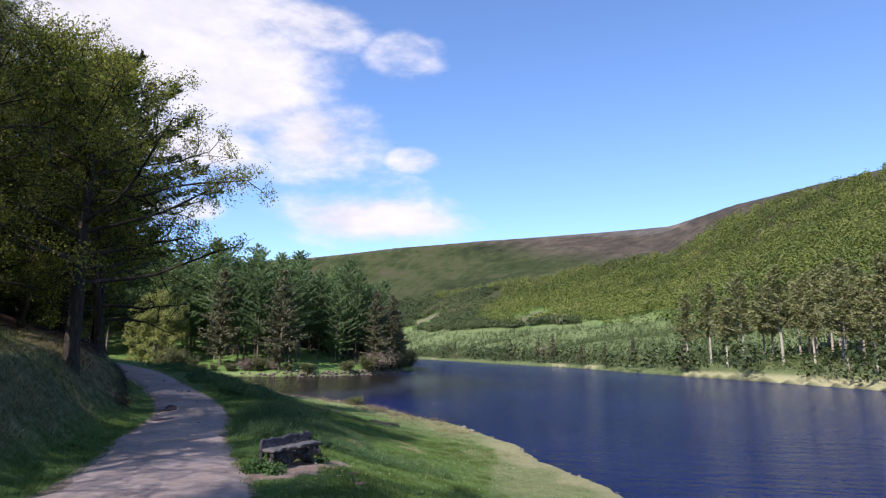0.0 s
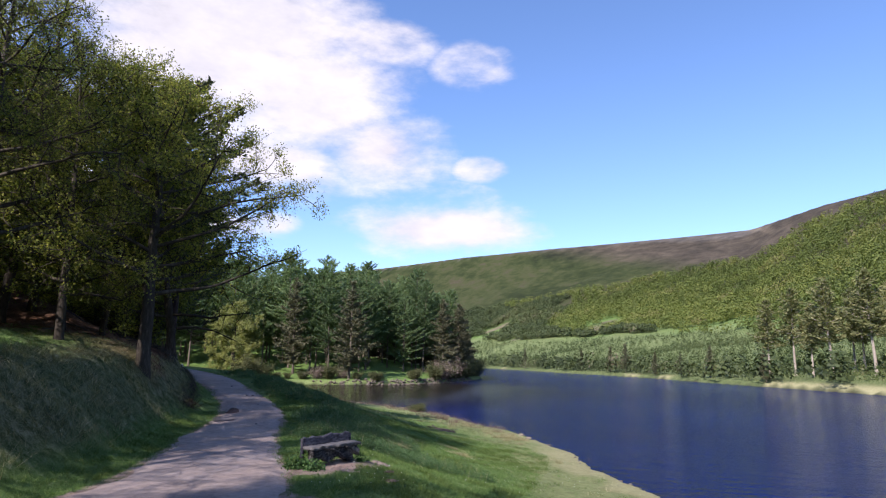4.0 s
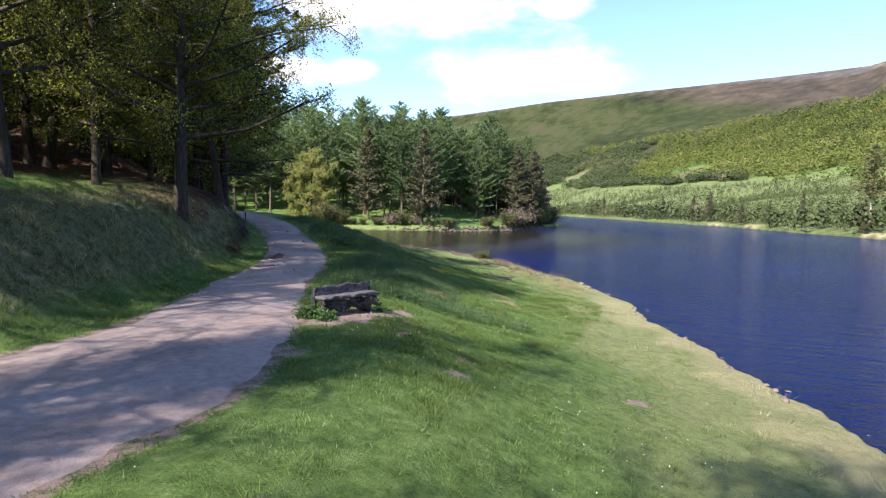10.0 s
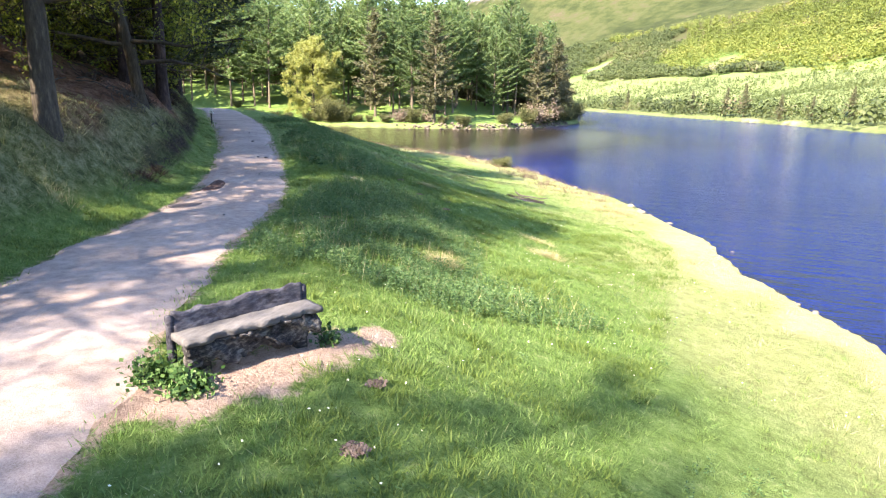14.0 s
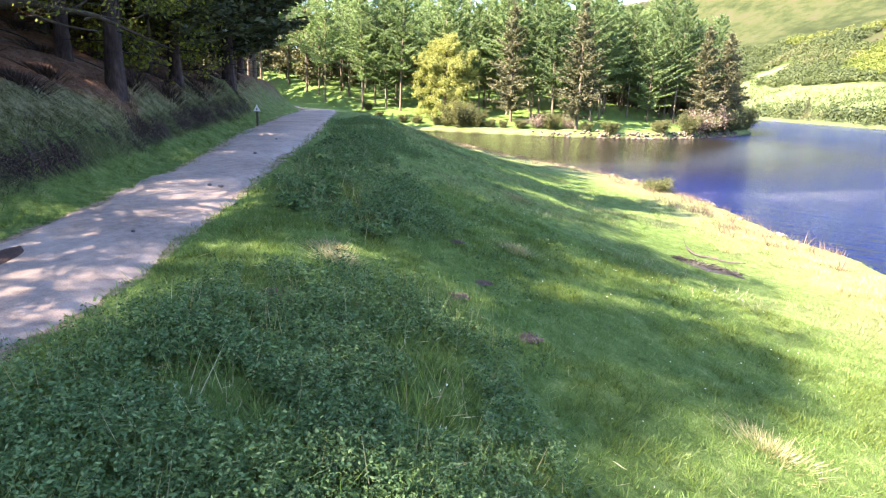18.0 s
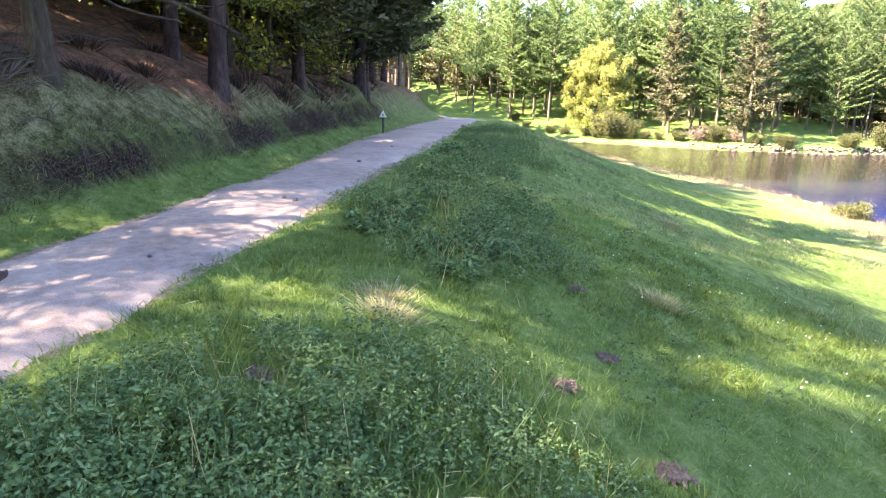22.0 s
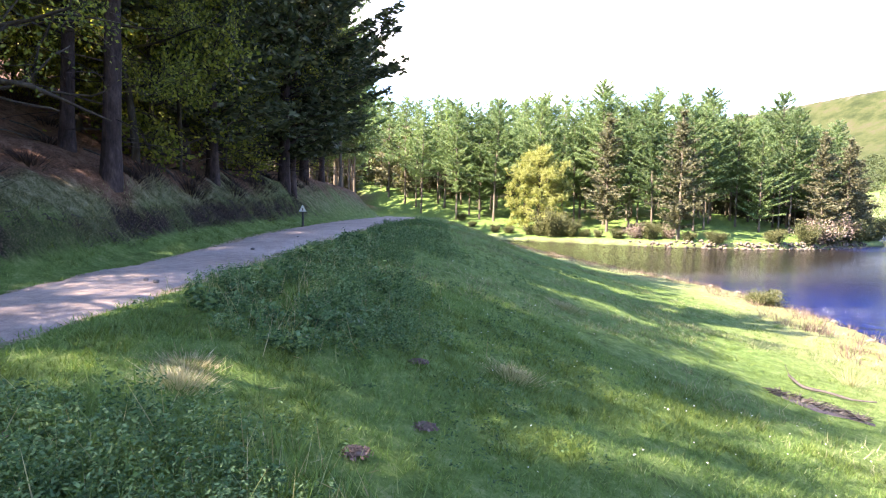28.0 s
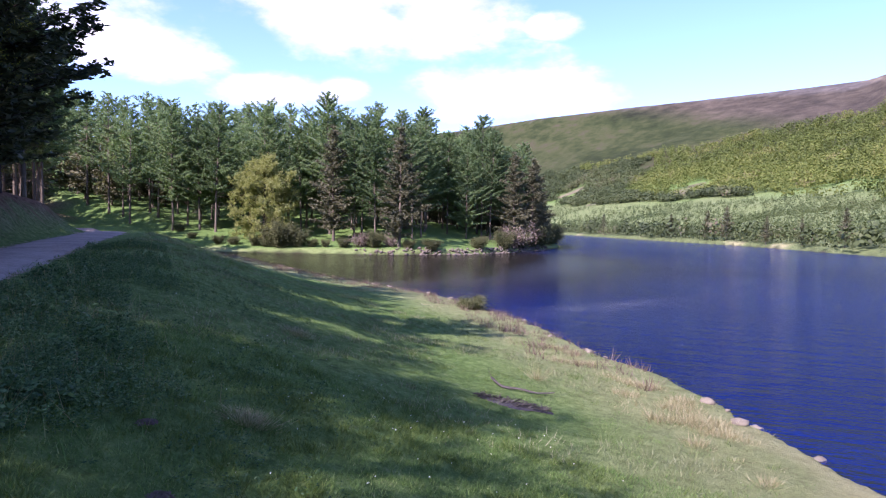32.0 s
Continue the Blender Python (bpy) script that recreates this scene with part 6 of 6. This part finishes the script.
def ivy(x, y, wide, tall, n, seed):
    r = np.random.default_rng(seed)
    root = new("ivy_plant")
    root.location = (x, y, height(x, y))
    stems, pts = [], []
    for i in range(14):
        a = i * 2.4
        s, _ = bend(r, (0, 0, 0), (math.cos(a), math.sin(a), 0.9), wide * r.uniform(0.6, 1.1), 4, 0.3, -0.06)
        s[:, 2] = np.clip(s[:, 2], 0.02, tall)
        stems.append((s, np.linspace(0.008, 0.004, 5)))
        pts.append(s)
    pts = np.array(pts)
    c = pts[r.integers(0, 14, n), r.integers(0, 5, n)] + r.normal(size=(n, 3)) * np.array([0.1, 0.1, 0.09])
    c[:, 2] = np.clip(c[:, 2], 0.02, tall * 1.1)
    part("stems", mesh_of("ivy_stems", *tubes(stems, 4), [BARK_OAK]), root)
    part("leaves", mesh_of("ivy_leaves", *leaves(r, c, 0.06, 0.052, 0.3), [IVY]), root)
    return tagged(root, "glossy dark green leafy plant at the bench's end", "plant", "plants at the bench")


ivy(-8.6, 22.15, 0.26, 0.38, 900, 1)
ivy(-8.15, 22.08, 0.22, 0.22, 420, 2)
ivy(-7.68, 23.82, 0.15, 0.18, 180, 3)


# ---- sign by the track ----
def build_sign(x, y):
    root = new("sign_post")
    root.matrix_basis = pose(x, y, height(x, y), 0, 0, 42)
    part("post", shaped_box("post", 0.08, 0.08, 0.95, (2, 2, 6), lambda v: (v.x, v.y, v.z + 0.35), DEADWOOD, 4, 0.006), root)
    bm = bmesh.new()
    tri = [bm.verts.new((a, -0.05, b)) for a, b in ((-0.15, 0.62), (0.15, 0.62), (0.0, 0.9))]
    face = bm.faces.new(tri)
    ext = bmesh.ops.extrude_face_region(bm, geom=[face])
    bmesh.ops.translate(bm, vec=(0, -0.015, 0), verts=[g for g in ext["geom"] if isinstance(g, bmesh.types.BMVert)])
    bmesh.ops.recalc_face_normals(bm, faces=bm.faces)
    me = bpy.data.meshes.new("plate")
    bm.to_mesh(me)
    bm.free()
    me.materials.append(rough_material("white_plate", ((0.3, (0.6, 0.6, 0.58)), (0.7, (0.8, 0.8, 0.78))), 4, 30, rough=0.5, bump=0.05))
    plate = part("plate", me, root, "small white triangular plate")
    mark = part("symbol", shaped_box("symbol", 0.07, 0.006, 0.1, (2, 1, 2), lambda v: (v.x * (0.6 - v.z * 3), v.y - 0.068, v.z + 0.71), STONE_DARK, 1, 0.0), plate, "dark plain mark")
    return tagged(root, "small white triangular sign on a short wooden post", "sign")


build_sign(-29.7, 45.9)


# ---- dead bracken, brushwood and stumps on the bank ----
BRACKEN = leaf_material("dead_bracken", ((0.0, (0.012, 0.008, 0.008)), (0.6, (0.045, 0.026, 0.024)), (1.0, (0.14, 0.085, 0.07))), 0.2)
ferns = ((-22.0, 34.2, 0.7), (-21.7, 33.9, 0.5), (-25.8, 38.6, 0.75), (-26.9, 40.2, 0.7), (-27.6, 40.6, 0.65), (-23.7, 35.4, 0.5), (-25.0, 37.9, 0.5), (-28.9, 42.5, 0.8), (-29.9, 43.0, 0.75), (-31.0, 44.4, 0.8), (-32.3, 45.6, 0.8), (-33.6, 46.4, 0.75), (-30.5, 36.4, 0.8), (-29.0, 36.9, 0.6),
         (-34.4, 42.2, 0.9), (-36.8, 47.0, 0.8), (-38.1, 50.5, 0.9), (-35.0, 48.2, 0.8), (-26.0, 36.2, 0.5), (-24.6, 34.4, 0.5), (-31.8, 40.2, 0.7), (-28.4, 38.6, 0.6), (-40.0, 52.4, 0.9), (-17.6, 30.2, 0.4), (-18.1, 31.0, 0.45))
for i, (x, y, s) in enumerate(ferns):
    tuft(x, y, s * 0.4, s * 0.3, "dark red-brown clump of dead bracken", 300 + i, BRACKEN, 240, "dead_bracken", "bracken", 0.022)


def stick(x, y, way, ln, thick, i, label, group, lift=0.05):
    w = radians(way)
    branch_thing("dead_branch", [(x, y, lift), (x + ln * 0.5 * math.cos(w + 0.12), y + ln * 0.5 * math.sin(w + 0.12), lift + 0.06), (x + ln * math.cos(w), y + ln * math.sin(w), lift)], (thick, thick * 0.85, thick * 0.5), label, group, 3, i)


# a heap of brushwood below the stout tree
for i in range(30):
    stick(-20.5 + r.normal() * 0.3, 32.5 + r.normal() * 0.35, r.uniform(100, 150), r.uniform(0.4, 0.9), r.uniform(0.008, 0.018), i, "grey dead branch in a brushwood heap", "brushwood heap on the bank", 0.03 + 0.14 * r.random())
# branches strewn over the wood floor
for i in range(40):
    k = int(np.searchsorted(TRACK_LINE[:, 1], r.uniform(33, 50)))
    t = TRACK_LINE[k + 1, :2] - TRACK_LINE[k, :2]
    t /= np.linalg.norm(t)
    d = TRACK_LINE[k, 3] + r.uniform(2.6, 7.5)
    stick(TRACK_LINE[k, 0] - t[1] * d, TRACK_LINE[k, 1] + t[0] * d, r.uniform(0, 180), r.uniform(0.5, 1.8), r.uniform(0.012, 0.035), 50 + i, "grey dead branch lying on the wood floor", "brushwood on the bank")
stick(-32.6, 36.6, 150, 2.4, 0.12, 99, "pale bleached log lying on the wood floor", "", 0.1)
for i, (x, y, s) in enumerate(((-29.0, 37.6, 0.22), (-31.6, 38.9, 0.17))):
    root = new("tree_stump", lump_mesh("tree_stump", 90 + i, (s, s, s * 1.3), BARK_OAK, 0.3))
    root.location = (x, y, height(x, y) + s * 0.6)
    tagged(root, "low weathered tree stump in the litter", "stump", "stumps")
# overhanging roots along the cut bank
runs = []
for _ in range(110):
    k = r.uniform(0, 1)
    i = np.searchsorted(TRACK_LINE[:, 1], 30 + 15 * k)
    t = TRACK_LINE[i + 1, :2] - TRACK_LINE[i, :2]
    t /= np.linalg.norm(t)
    d = TRACK_LINE[i, 3] + r.uniform(1.15, 1.4)
    p = np.array([TRACK_LINE[i, 0] - t[1] * d, TRACK_LINE[i, 1] + t[0] * d])
    p = np.array([*p, height(*p) + 0.03])
    s, _ = bend(r, p, (t[1] * 0.5 + r.normal() * 0.8, -t[0] * 0.5 + r.normal() * 0.8, -0.5), r.uniform(0.15, 0.4), 4, 0.4, -0.12)
    runs.append((s, np.linspace(0.012, 0.004, 5)))
tagged(new("bank_roots", mesh_of("bank_roots", *tubes(runs, 3), [DEADWOOD])), "fine dark roots hanging from the cut bank", "roots", kind="stuff")
# the thick bush at the point of the shore
bush(GORSE[1], -18.3, 64.6, 0, 0.45, "rounded brown-green bush at the water's edge", "shore bushes", height(-18.3, 64.6) - 0.35)
